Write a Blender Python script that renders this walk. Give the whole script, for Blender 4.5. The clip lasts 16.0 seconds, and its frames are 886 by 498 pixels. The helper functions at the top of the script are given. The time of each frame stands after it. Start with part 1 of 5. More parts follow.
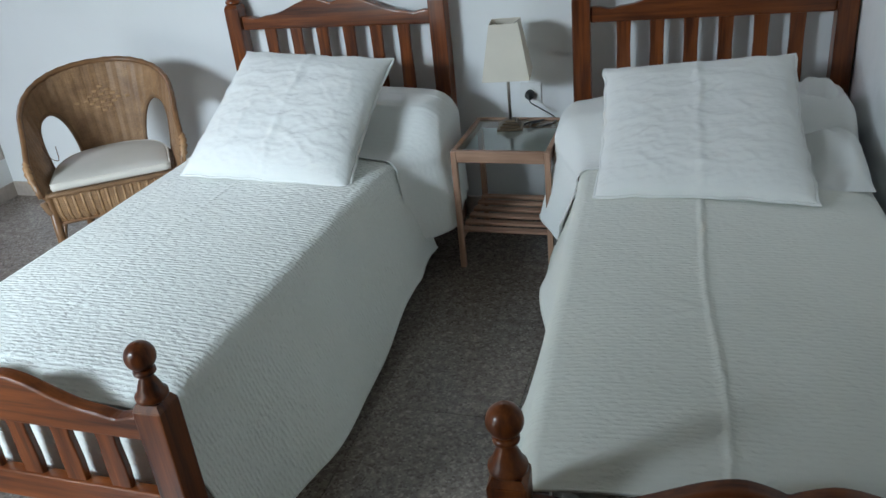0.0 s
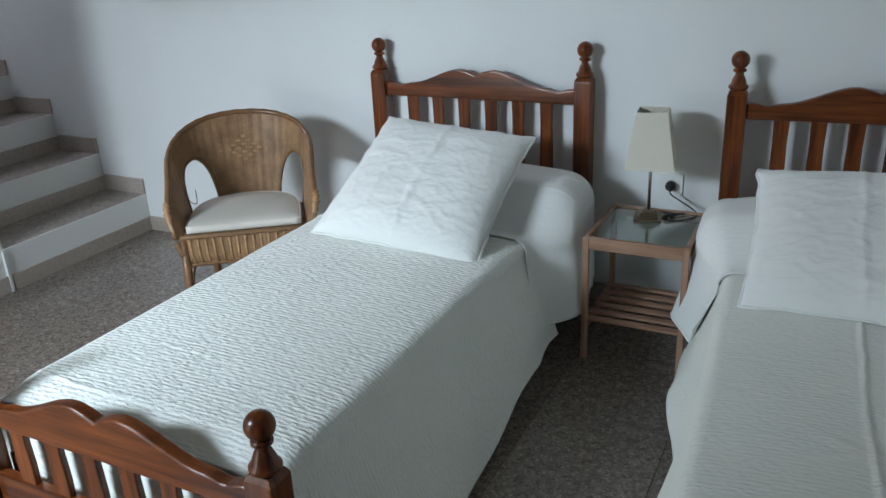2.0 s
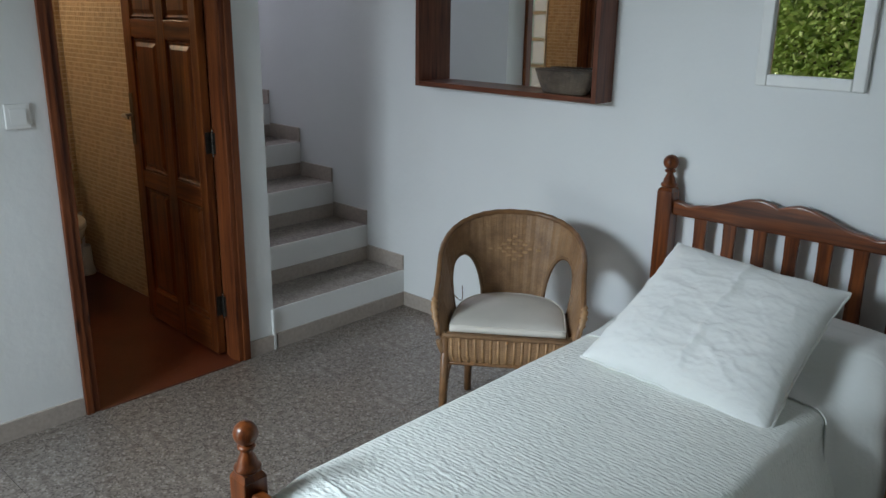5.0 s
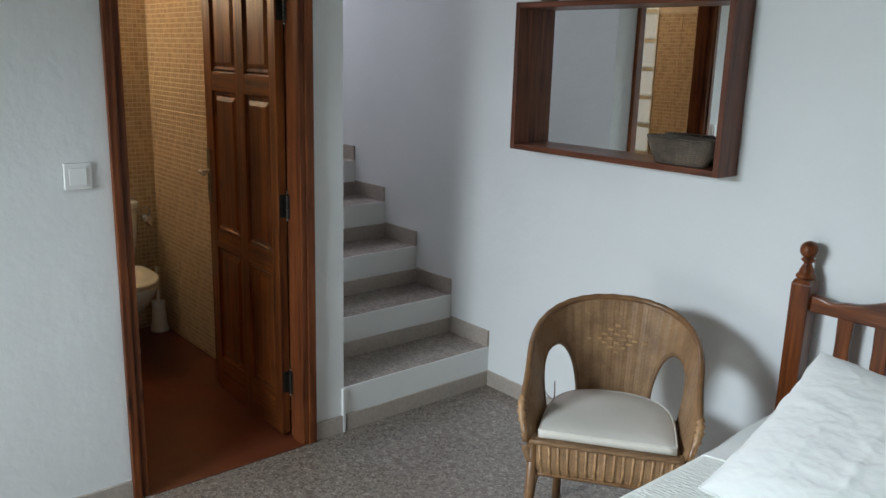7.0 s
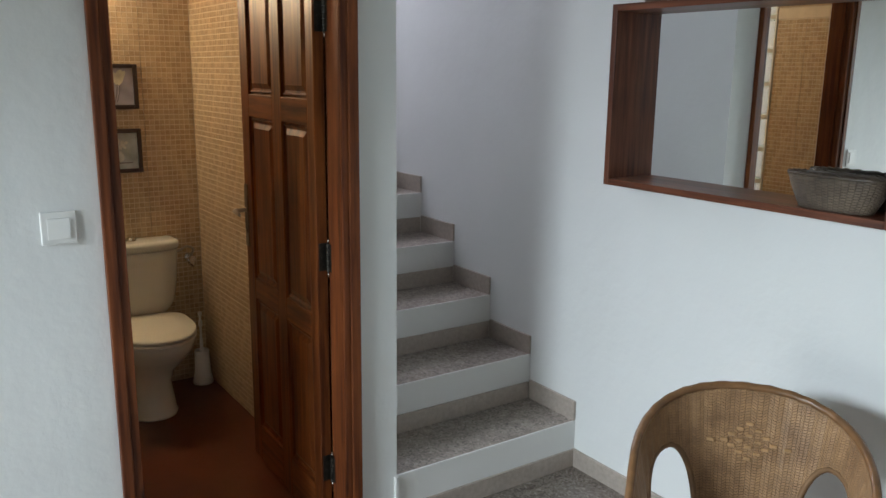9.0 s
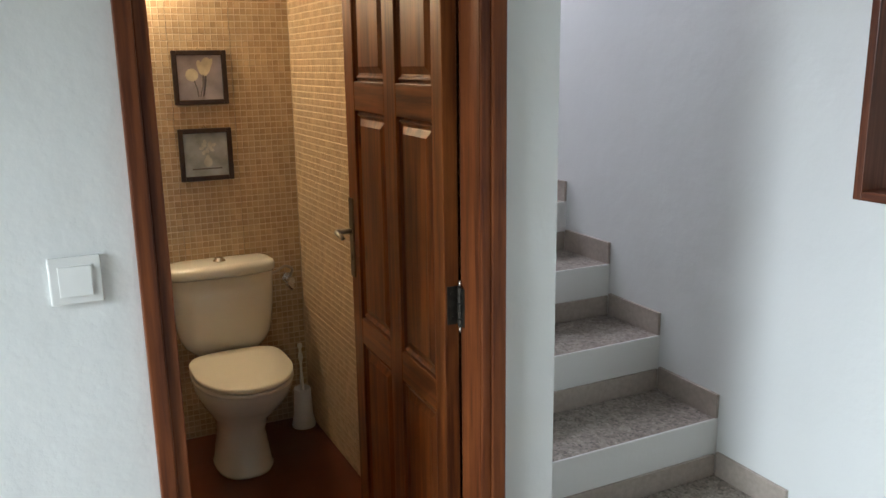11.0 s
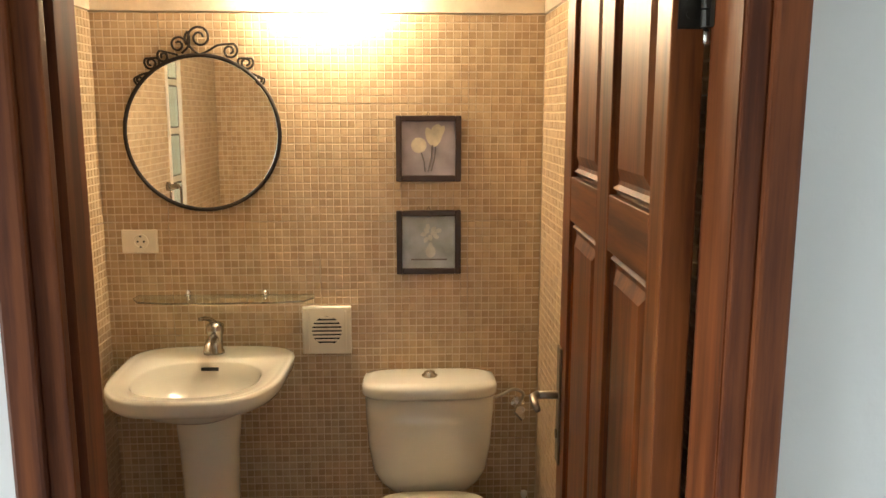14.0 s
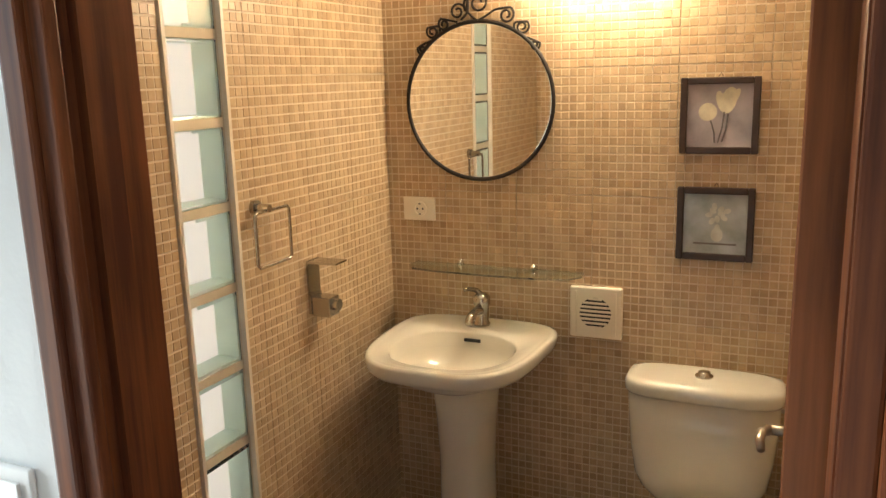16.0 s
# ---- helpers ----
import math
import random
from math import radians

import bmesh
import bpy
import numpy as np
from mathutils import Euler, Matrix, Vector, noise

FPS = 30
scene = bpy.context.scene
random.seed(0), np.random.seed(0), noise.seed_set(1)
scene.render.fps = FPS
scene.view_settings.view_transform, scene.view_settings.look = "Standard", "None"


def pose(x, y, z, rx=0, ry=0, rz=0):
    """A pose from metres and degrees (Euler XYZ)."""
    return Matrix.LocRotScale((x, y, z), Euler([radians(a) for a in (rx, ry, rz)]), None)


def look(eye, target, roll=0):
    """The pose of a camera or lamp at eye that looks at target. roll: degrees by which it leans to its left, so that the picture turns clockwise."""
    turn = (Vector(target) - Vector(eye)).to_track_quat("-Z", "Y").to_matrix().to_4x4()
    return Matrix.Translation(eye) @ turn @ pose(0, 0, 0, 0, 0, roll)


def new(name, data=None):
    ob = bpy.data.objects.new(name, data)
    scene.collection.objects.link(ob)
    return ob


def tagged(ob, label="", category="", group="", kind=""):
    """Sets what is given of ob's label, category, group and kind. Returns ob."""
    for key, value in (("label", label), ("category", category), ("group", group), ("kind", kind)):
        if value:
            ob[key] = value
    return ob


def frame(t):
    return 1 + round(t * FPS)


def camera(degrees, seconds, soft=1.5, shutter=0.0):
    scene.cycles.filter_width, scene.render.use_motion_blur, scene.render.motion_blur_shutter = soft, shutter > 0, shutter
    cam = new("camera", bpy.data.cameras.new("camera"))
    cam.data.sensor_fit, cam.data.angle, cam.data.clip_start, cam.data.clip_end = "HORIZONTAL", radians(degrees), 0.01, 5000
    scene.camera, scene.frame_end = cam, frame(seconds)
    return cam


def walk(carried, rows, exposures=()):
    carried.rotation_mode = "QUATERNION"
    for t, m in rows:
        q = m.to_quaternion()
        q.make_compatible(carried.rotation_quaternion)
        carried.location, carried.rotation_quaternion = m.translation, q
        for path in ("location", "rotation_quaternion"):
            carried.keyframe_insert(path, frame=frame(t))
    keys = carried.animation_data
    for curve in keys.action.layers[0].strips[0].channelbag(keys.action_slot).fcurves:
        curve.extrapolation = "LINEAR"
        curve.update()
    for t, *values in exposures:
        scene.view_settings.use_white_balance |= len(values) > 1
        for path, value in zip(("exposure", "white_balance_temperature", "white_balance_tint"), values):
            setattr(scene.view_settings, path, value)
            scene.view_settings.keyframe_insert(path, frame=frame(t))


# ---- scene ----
cam = camera(57.5, 16.0)
PATH = [
    (0, (3.307, -2.936, 1.386), (2.699, -1.256, 0.487), -6.2),
    (0.5, (3.284, -2.919, 1.381), (2.626, -1.244, 0.511), -5.1),
    (1, (3.264, -2.906, 1.386), (2.532, -1.237, 0.562), -4.4),
    (1.5, (3.237, -2.893, 1.392), (2.451, -1.233, 0.6), -3.4),
    (2, (3.204, -2.876, 1.407), (2.35, -1.225, 0.668), -2.7),
    (2.5, (3.176, -2.857, 1.438), (2.239, -1.229, 0.752), -3.1),
    (3, (3.12, -2.88, 1.463), (2.104, -1.274, 0.838), -0.5),
    (3.5, (3.09, -2.867, 1.477), (1.988, -1.311, 0.873), 0.8),
    (4, (3.067, -2.844, 1.494), (1.867, -1.354, 0.912), 0.8),
    (4.5, (3.053, -2.828, 1.513), (1.771, -1.406, 0.934), 1.2),
    (4.7, (3.004, -2.854, 1.526), (1.716, -1.438, 0.945), 1.0),
    (6.8, (2.689, -2.591, 1.55), (1.21, -1.335, 1.069), 1.7),
    (7, (2.649, -2.575, 1.557), (1.171, -1.311, 1.09), 1.6),
    (7.5, (2.538, -2.476, 1.56), (1.023, -1.251, 1.107), 1.7),
    (8, (2.421, -2.369, 1.559), (0.865, -1.188, 1.129), 1.9),
    (8.2, (2.379, -2.328, 1.56), (0.813, -1.161, 1.128), 1.8),
    (10.3, (1.756, -1.902, 1.52), (0.062, -0.939, 1.073), -0.4),
    (10.5, (1.677, -1.882, 1.515), (-0.029, -0.946, 1.053), -0.3),
    (11, (1.477, -1.851, 1.512), (-0.269, -0.987, 1.061), -0.8),
    (11.5, (1.343, -1.823, 1.516), (-0.431, -0.994, 1.109), -1.5),
    (12, (1.19, -1.725, 1.555), (-0.627, -0.997, 1.143), -2.0),
    (12.5, (1.046, -1.602, 1.567), (-0.84, -1.076, 1.157), -1.5),
    (13, (0.931, -1.537, 1.573), (-0.994, -1.161, 1.185), -0.1),
    (13.5, (0.822, -1.439, 1.576), (-1.133, -1.201, 1.226), 0.3),
    (14, (0.761, -1.348, 1.579), (-1.209, -1.256, 1.244), 0.1),
    (14.5, (0.73, -1.256, 1.583), (-1.238, -1.367, 1.243), -0.1),
    (15, (0.682, -1.151, 1.596), (-1.247, -1.514, 1.214), -1.4),
    (15.5, (0.588, -1.096, 1.591), (-1.281, -1.678, 1.181), -2.5),
    (16, (0.535, -1.067, 1.586), (-1.25, -1.868, 1.171), -1.6),
]
WALK = [(t, look(eye, target, roll)) for t, eye, target, roll in PATH]
EXPOSURES = [(0, 0.0, 6060, 10), (2, -0.18, 6060, 10), (3.5, -0.48, 6100, 10), (4.7, -0.52, 6150, 10), (7, -0.12, 6300, 10), (8.2, 0.04, 6350, 10),
             (10.5, 0.32, 6350, 10), (11.2, 0.60, 6400, 10), (12, 0.80, 6450, 10), (14, 1.14, 6450, 10), (16, 1.10, 6450, 10)]
walk(cam, WALK, EXPOSURES)

# ---- world, sun, large lights ----
world = bpy.data.worlds.new("world")
scene.world = world
world.use_nodes = True
wn = world.node_tree
sky = wn.nodes.new("ShaderNodeTexSky")
sky.sky_type = "NISHITA"
sky.sun_disc = False
sky.sun_elevation = radians(48)
sky.sun_rotation = radians(-30)
wn.links.new(sky.outputs["Color"], wn.nodes["Background"].inputs["Color"])
wn.nodes["Background"].inputs["Strength"].default_value = 0.15

sun = new("sun", bpy.data.lights.new("sun", "SUN"))
sun.data.energy, sun.data.angle, sun.data.color = 5.0, radians(0.5), (1.0, 0.95, 0.88)
sun.matrix_world = look((-4, 7, 9), (0, 0, 0))


def area_lamp(name, eye, target, sx, sy, power, colour):
    lamp = new(name, bpy.data.lights.new(name, "AREA"))
    lamp.data.shape, lamp.data.size, lamp.data.size_y = "RECTANGLE", sx, sy
    lamp.data.energy, lamp.data.color = power, colour
    lamp.matrix_world = look(eye, target)
    return lamp


DOOR_LIGHT = area_lamp("daylight_french_door", (0.77, -3.90, 1.86), (1.5, -1.5, 0.2), 0.9, 0.46, 36, (0.80, 0.92, 1.0))
DOOR_LIGHT.data.spread = radians(92)
LOW_LIGHT = area_lamp("daylight_french_door_low", (0.77, -3.90, 0.50), (0.55, 0.0, 0.75), 0.9, 0.85, 15, (0.90, 0.95, 0.92))
BLOCK_LIGHT = area_lamp("daylight_glass_blocks", (-0.887, -2.62, 1.15), (-0.887, 0, 1.15), 0.5, 2.0, 2.4, (1.0, 0.90, 0.87))
# added fill lamp high in the stairwell, out of view, to brighten the stair wall
STAIR_LIGHT = area_lamp("stair_fill_light", (-3.3, -0.42, 3.5), (-0.6, -0.4, 1.0), 0.7, 0.9, 45, (0.86, 0.86, 1.0))


# ---- materials ----
def nodes_of(name):
    m = bpy.data.materials.new(name)
    m.use_nodes = True
    return m, m.node_tree, m.node_tree.nodes["Principled BSDF"]


def add_node(nt, kind, **values):
    n = nt.nodes.new(kind)
    for k, v in values.items():
        n.inputs[k].default_value = v
    return n


def coords(nt, scale=(1, 1, 1), rot=(0, 0, 0)):
    tc = nt.nodes.new("ShaderNodeTexCoord")
    mp = nt.nodes.new("ShaderNodeMapping")
    mp.inputs["Scale"].default_value = scale
    mp.inputs["Rotation"].default_value = rot
    nt.links.new(tc.outputs["Object"], mp.inputs["Vector"])
    return mp.outputs["Vector"]


def ramp(nt, source, stops):
    r = nt.nodes.new("ShaderNodeValToRGB")
    els = r.color_ramp.elements
    while len(els) < len(stops):
        els.new(0.5)
    for e, (p, c) in zip(els, stops):
        e.position, e.color = p, (*c, 1)
    nt.links.new(source, r.inputs["Fac"])
    return r.outputs["Color"]


def noise_tex(nt, vec, scale, detail=4.0, rough=0.55):
    n = add_node(nt, "ShaderNodeTexNoise", Scale=scale, Detail=detail, Roughness=rough)
    nt.links.new(vec, n.inputs["Vector"])
    return n.outputs["Fac"]


def bump(nt, bsdf, height, strength, distance, before=None):
    b = add_node(nt, "ShaderNodeBump", Strength=strength, Distance=distance)
    nt.links.new(height, b.inputs["Height"])
    if before:
        nt.links.new(before, b.inputs["Normal"])
    nt.links.new(b.outputs["Normal"], bsdf.inputs["Normal"])
    return b.outputs["Normal"]


def scaled(c, k):
    return tuple(min(1, x * k) for x in c)


def plain(name, colour, rough=0.5, metal=0.0, vary=0.08, scale=12.0, bump_scale=0.0, bump_size=0.001, coat=0.0):
    m, nt, b = nodes_of(name)
    vec = coords(nt)
    f = noise_tex(nt, vec, scale)
    col = ramp(nt, f, [(0.3, scaled(colour, 1 - vary)), (0.7, scaled(colour, 1 + vary))])
    nt.links.new(col, b.inputs["Base Color"])
    b.inputs["Roughness"].default_value = rough
    b.inputs["Metallic"].default_value = metal
    b.inputs["Coat Weight"].default_value = coat
    if bump_scale:
        bump(nt, b, noise_tex(nt, vec, bump_scale), 0.5, bump_size)
    return m


def plaster(name, colour):
    m, nt, b = nodes_of(name)
    vec = coords(nt)
    big = noise_tex(nt, vec, 1.3, 3)
    col = ramp(nt, big, [(0.3, scaled(colour, 0.96)), (0.7, scaled(colour, 1.03))])
    nt.links.new(col, b.inputs["Base Color"])
    b.inputs["Roughness"].default_value = 0.62
    n1 = bump(nt, b, noise_tex(nt, vec, 9, 5), 0.35, 0.012)
    bump(nt, b, noise_tex(nt, coords(nt, (1, 1, 0.35)), 70, 4), 0.13, 0.0012, n1)
    return m


def wood(name, light, dark, axis, rough=0.36, grain=1.0, coat=0.15, knots=True):
    """Pine or other wood whose grain runs along the given axis."""
    m, nt, b = nodes_of(name)
    s = [38 * grain] * 3
    s["xyz".index(axis)] = 2.2
    vec = coords(nt, tuple(s))
    oi = nt.nodes.new("ShaderNodeObjectInfo")
    shift = nt.nodes.new("ShaderNodeVectorMath")
    shift.operation = "ADD"
    mul = nt.nodes.new("ShaderNodeMath")
    mul.operation = "MULTIPLY"
    mul.inputs[1].default_value = 40
    nt.links.new(oi.outputs["Random"], mul.inputs[0])
    nt.links.new(vec, shift.inputs[0])
    nt.links.new(mul.outputs[0], shift.inputs[1])
    f = noise_tex(nt, shift.outputs[0], 1.0, 6, 0.62)
    big = noise_tex(nt, coords(nt), 5, 2)
    mid = tuple((a + c) / 2 for a, c in zip(light, dark))
    streak = noise_tex(nt, coords(nt, tuple(2.2 if q < 5 else q * 1.9 for q in s)), 1.0, 3, 0.7)
    col = ramp(nt, f, [(0.36, dark), (0.5, mid), (0.66, light)])
    mix = nt.nodes.new("ShaderNodeMixRGB")
    mix.blend_type = "MULTIPLY"
    mix.inputs["Fac"].default_value = 0.7
    nt.links.new(col, mix.inputs[1])
    nt.links.new(ramp(nt, big, [(0.3, (0.7, 0.66, 0.62)), (0.65, (1.1, 1.1, 1.1))]), mix.inputs[2])
    fine = nt.nodes.new("ShaderNodeMixRGB")
    fine.blend_type = "MULTIPLY"
    fine.inputs["Fac"].default_value = 0.8
    nt.links.new(mix.outputs[0], fine.inputs[1])
    nt.links.new(ramp(nt, streak, [(0.30, (0.76, 0.70, 0.66)), (0.64, (1.10, 1.10, 1.10))]), fine.inputs[2])
    out = fine.outputs[0]
    if knots:
        v = add_node(nt, "ShaderNodeTexVoronoi", Scale=1.0)
        ks = [7.0] * 3
        ks["xyz".index(axis)] = 2.6
        nt.links.new(coords(nt, tuple(ks)), v.inputs["Vector"])
        mk = nt.nodes.new("ShaderNodeMixRGB")
        mk.inputs[2].default_value = (*scaled(dark, 0.35), 1)
        nt.links.new(ramp(nt, v.outputs["Distance"], [(0.045, (1, 1, 1)), (0.11, (0, 0, 0))]), mk.inputs["Fac"])
        nt.links.new(out, mk.inputs[1])
        out = mk.outputs[0]
    nt.links.new(out, b.inputs["Base Color"])
    b.inputs["Roughness"].default_value = rough
    b.inputs["Coat Weight"].default_value = coat
    b.inputs["Coat Roughness"].default_value = 0.18
    b.inputs["Specular IOR Level"].default_value = 0.28
    bump(nt, b, f, 0.18, 0.0015)
    return m


def granite(name, base, dark, light, rough=0.35):
    m, nt, b = nodes_of(name)
    vec = coords(nt)
    v = add_node(nt, "ShaderNodeTexVoronoi", Scale=150.0)
    nt.links.new(vec, v.inputs["Vector"])
    sep = nt.nodes.new("ShaderNodeSeparateColor")
    nt.links.new(v.outputs["Color"], sep.inputs[0])
    col = ramp(nt, sep.outputs[0], [(0.0, dark), (0.32, base), (0.7, base), (1.0, light)])
    n2 = noise_tex(nt, vec, 34, 5, 0.75)
    mix = nt.nodes.new("ShaderNodeMixRGB")
    mix.blend_type = "MULTIPLY"
    mix.inputs["Fac"].default_value = 1
    nt.links.new(col, mix.inputs[1])
    nt.links.new(ramp(nt, n2, [(0.36, (0.66, 0.63, 0.60)), (0.60, (1.12, 1.11, 1.10))]), mix.inputs[2])
    oi = nt.nodes.new("ShaderNodeObjectInfo")
    mix2 = nt.nodes.new("ShaderNodeMixRGB")
    mix2.blend_type = "MULTIPLY"
    mix2.inputs["Fac"].default_value = 1
    nt.links.new(mix.outputs[0], mix2.inputs[1])
    nt.links.new(ramp(nt, oi.outputs["Random"], [(0, (0.94, 0.94, 0.94)), (1, (1.04, 1.03, 1.02))]), mix2.inputs[2])
    nt.links.new(mix2.outputs[0], b.inputs["Base Color"])
    b.inputs["Roughness"].default_value = rough
    return m


def quilt(name, colour, row=0.0165, cell=0.024, strength=1.0):
    """Cotton matelasse: puffed cells in rows across the bed, with fine thread and soft wrinkles."""
    m, nt, b = nodes_of(name)
    v = add_node(nt, "ShaderNodeTexVoronoi", Scale=1.0, Randomness=0.7)
    v.feature = "SMOOTH_F1"
    nt.links.new(coords(nt, (0.8 / cell, 1 / row, 1 / row)), v.inputs["Vector"])
    wave = add_node(nt, "ShaderNodeTexWave", Scale=0.314 / row, Distortion=2.2, Detail=2.0)
    wave.bands_direction = "Y"
    wave.inputs["Detail Scale"].default_value = 0.8
    nt.links.new(coords(nt), wave.inputs["Vector"])
    patch = noise_tex(nt, coords(nt, (58, 85, 85)), 1.0, 2)
    puff = nt.nodes.new("ShaderNodeMath")
    puff.operation = "SUBTRACT"
    puff.inputs[0].default_value = 1.0
    nt.links.new(v.outputs["Distance"], puff.inputs[1])
    rows_ = nt.nodes.new("ShaderNodeMath")
    rows_.operation = "MULTIPLY"
    nt.links.new(wave.outputs["Fac"], rows_.inputs[0])
    nt.links.new(ramp(nt, patch, [(0.42, (0, 0, 0)), (0.60, (0.55, 0.55, 0.55))]), rows_.inputs[1])
    both = nt.nodes.new("ShaderNodeMath")
    both.operation = "MULTIPLY_ADD"
    both.inputs[1].default_value = 1.7
    nt.links.new(puff.outputs[0], both.inputs[0])
    nt.links.new(rows_.outputs[0], both.inputs[2])
    puff = both
    fine = noise_tex(nt, coords(nt), 260, 3)
    col = ramp(nt, noise_tex(nt, coords(nt), 3, 2), [(0.3, scaled(colour, 0.97)), (0.7, scaled(colour, 1.02))])
    nt.links.new(col, b.inputs["Base Color"])
    b.inputs["Roughness"].default_value = 0.8
    b.inputs["Sheen Weight"].default_value = 0.15
    n1 = bump(nt, b, puff.outputs[0], 0.7 * strength, 0.0036 * strength)
    n2 = bump(nt, b, noise_tex(nt, coords(nt, (1, 1.6, 1)), 60, 3), 0.3 * strength, 0.0025, n1)
    bump(nt, b, fine, 0.3, 0.0012, n2)
    return m


def mosaic(name, a, b_):
    m, nt, b = nodes_of(name)
    g = nt.nodes.new("ShaderNodeNewGeometry")
    col = ramp(nt, g.outputs["Random Per Island"], [(0.0, a), (0.5, tuple((x + y) / 2 for x, y in zip(a, b_))), (1.0, b_)])
    n2 = noise_tex(nt, coords(nt), 22, 4)
    mix = nt.nodes.new("ShaderNodeMixRGB")
    mix.blend_type = "MULTIPLY"
    mix.inputs["Fac"].default_value = 1
    nt.links.new(col, mix.inputs[1])
    nt.links.new(ramp(nt, n2, [(0.3, (0.82, 0.8, 0.78)), (0.7, (1.08, 1.08, 1.08))]), mix.inputs[2])
    nt.links.new(mix.outputs[0], b.inputs["Base Color"])
    b.inputs["Roughness"].default_value = 0.32
    bump(nt, b, noise_tex(nt, coords(nt), 120, 3), 0.25, 0.001)
    return m


def wicker(name, light, dark):
    m, nt, b = nodes_of(name)
    tc = nt.nodes.new("ShaderNodeTexCoord")
    mp = nt.nodes.new("ShaderNodeMapping")
    nt.links.new(tc.outputs["UV"], mp.inputs["Vector"])
    mp.inputs["Rotation"].default_value = (0, 0, radians(90))
    br = add_node(nt, "ShaderNodeTexBrick", Scale=1.0)
    br.inputs["Color1"].default_value = (1, 1, 1, 1)
    br.inputs["Color2"].default_value = (0.70, 0.70, 0.70, 1)
    br.inputs["Mortar"].default_value = (0.30, 0.27, 0.24, 1)
    br.inputs["Mortar Size"].default_value = 0.0014
    br.inputs["Mortar Smooth"].default_value = 1.0
    br.inputs["Brick Width"].default_value = 0.0075
    br.inputs["Row Height"].default_value = 0.0125
    nt.links.new(mp.outputs["Vector"], br.inputs["Vector"])
    f = noise_tex(nt, coords(nt), 14, 4)
    col = ramp(nt, f, [(0.3, dark), (0.7, light)])
    mix = nt.nodes.new("ShaderNodeMixRGB")
    mix.blend_type = "MULTIPLY"
    mix.inputs["Fac"].default_value = 0.62
    nt.links.new(col, mix.inputs[1])
    nt.links.new(br.outputs["Color"], mix.inputs[2])
    nt.links.new(mix.outputs[0], b.inputs["Base Color"])
    b.inputs["Roughness"].default_value = 0.42
    bump(nt, b, br.outputs["Color"], 0.8, 0.003)
    return m


def glass(name, colour=(1, 1, 1), rough=0.0):
    m, nt, b = nodes_of(name)
    b.inputs["Base Color"].default_value = (*colour, 1)
    b.inputs["Roughness"].default_value = rough
    b.inputs["Transmission Weight"].default_value = 1.0
    b.inputs["IOR"].default_value = 1.45
    return m


def mirror_mat(name):
    m, nt, b = nodes_of(name)
    b.inputs["Base Color"].default_value = (0.9, 0.92, 0.91, 1)
    b.inputs["Metallic"].default_value = 1
    b.inputs["Roughness"].default_value = 0.012
    return m


def glow(name, colour, strength):
    m, nt, b = nodes_of(name)
    b.inputs["Emission Color"].default_value = (*colour, 1)
    b.inputs["Emission Strength"].default_value = strength
    b.inputs["Base Color"].default_value = (0.9, 0.88, 0.82, 1)
    return m


M_WALL = plaster("white_plaster", (0.80, 0.81, 0.80))
M_CEIL = plaster("ceiling_plaster", (0.82, 0.82, 0.81))
# darkened well below the wall plaster so less light bounces onto the upper walls
M_CEILDARK = plaster("room_ceiling_darkened", (0.43, 0.41, 0.36))
M_RISER = plaster("riser_plaster", (0.78, 0.78, 0.76))
M_FLOOR = granite("floor_granite", (0.215, 0.184, 0.160), (0.115, 0.096, 0.082), (0.32, 0.285, 0.255), 0.26)
M_TREAD = granite("tread_granite", (0.32, 0.285, 0.25), (0.15, 0.13, 0.115), (0.44, 0.39, 0.34))
M_SKIRT = plain("stone_skirting", (0.42, 0.36, 0.31), 0.4, vary=0.1, scale=60)
M_JOINT = plain("floor_joint", (0.34, 0.33, 0.31), 0.8)
M_TERRA = plain("terracotta_floor", (0.115, 0.031, 0.014), 0.28, vary=0.16, scale=5, bump_scale=30, bump_size=0.0006, coat=0.2)
M_DOORZ = wood("door_pine_upright", (0.245, 0.075, 0.017), (0.082, 0.021, 0.006), "z", rough=0.42, coat=0.06)
M_DOORY = wood("door_pine_level", (0.245, 0.075, 0.017), (0.082, 0.021, 0.006), "x", rough=0.42, coat=0.06)
M_CASE = wood("casing_pine", (0.235, 0.070, 0.020), (0.085, 0.022, 0.008), "z", rough=0.5, coat=0.0)
M_CASEY = wood("casing_pine_level", (0.235, 0.070, 0.020), (0.085, 0.022, 0.008), "y", rough=0.5, coat=0.0)
M_TAN = wood("garden_door_wood", (0.50, 0.31, 0.15), (0.28, 0.15, 0.07), "z", rough=0.5, coat=0.0, knots=False)
M_BEDZ = wood("bed_pine_upright", (0.225, 0.062, 0.013), (0.062, 0.016, 0.005), "z", rough=0.30, coat=0.25)
M_BEDX = wood("bed_pine_level", (0.225, 0.062, 0.013), (0.062, 0.016, 0.005), "x", rough=0.30, coat=0.25)
M_BEDY = wood("bed_pine_rail", (0.225, 0.062, 0.013), (0.062, 0.016, 0.005), "y", rough=0.30, coat=0.25)
M_SHELFW = wood("shelf_wood_upright", (0.21, 0.072, 0.036), (0.08, 0.026, 0.014), "z", rough=0.35, coat=0.15, knots=False)
M_SHELFX = wood("shelf_wood_level", (0.21, 0.072, 0.036), (0.08, 0.026, 0.014), "x", rough=0.35, coat=0.15, knots=False)
M_NIGHTX = wood("nightstand_wood", (0.46, 0.29, 0.20), (0.30, 0.17, 0.11), "x", rough=0.45, coat=0.05, knots=False)
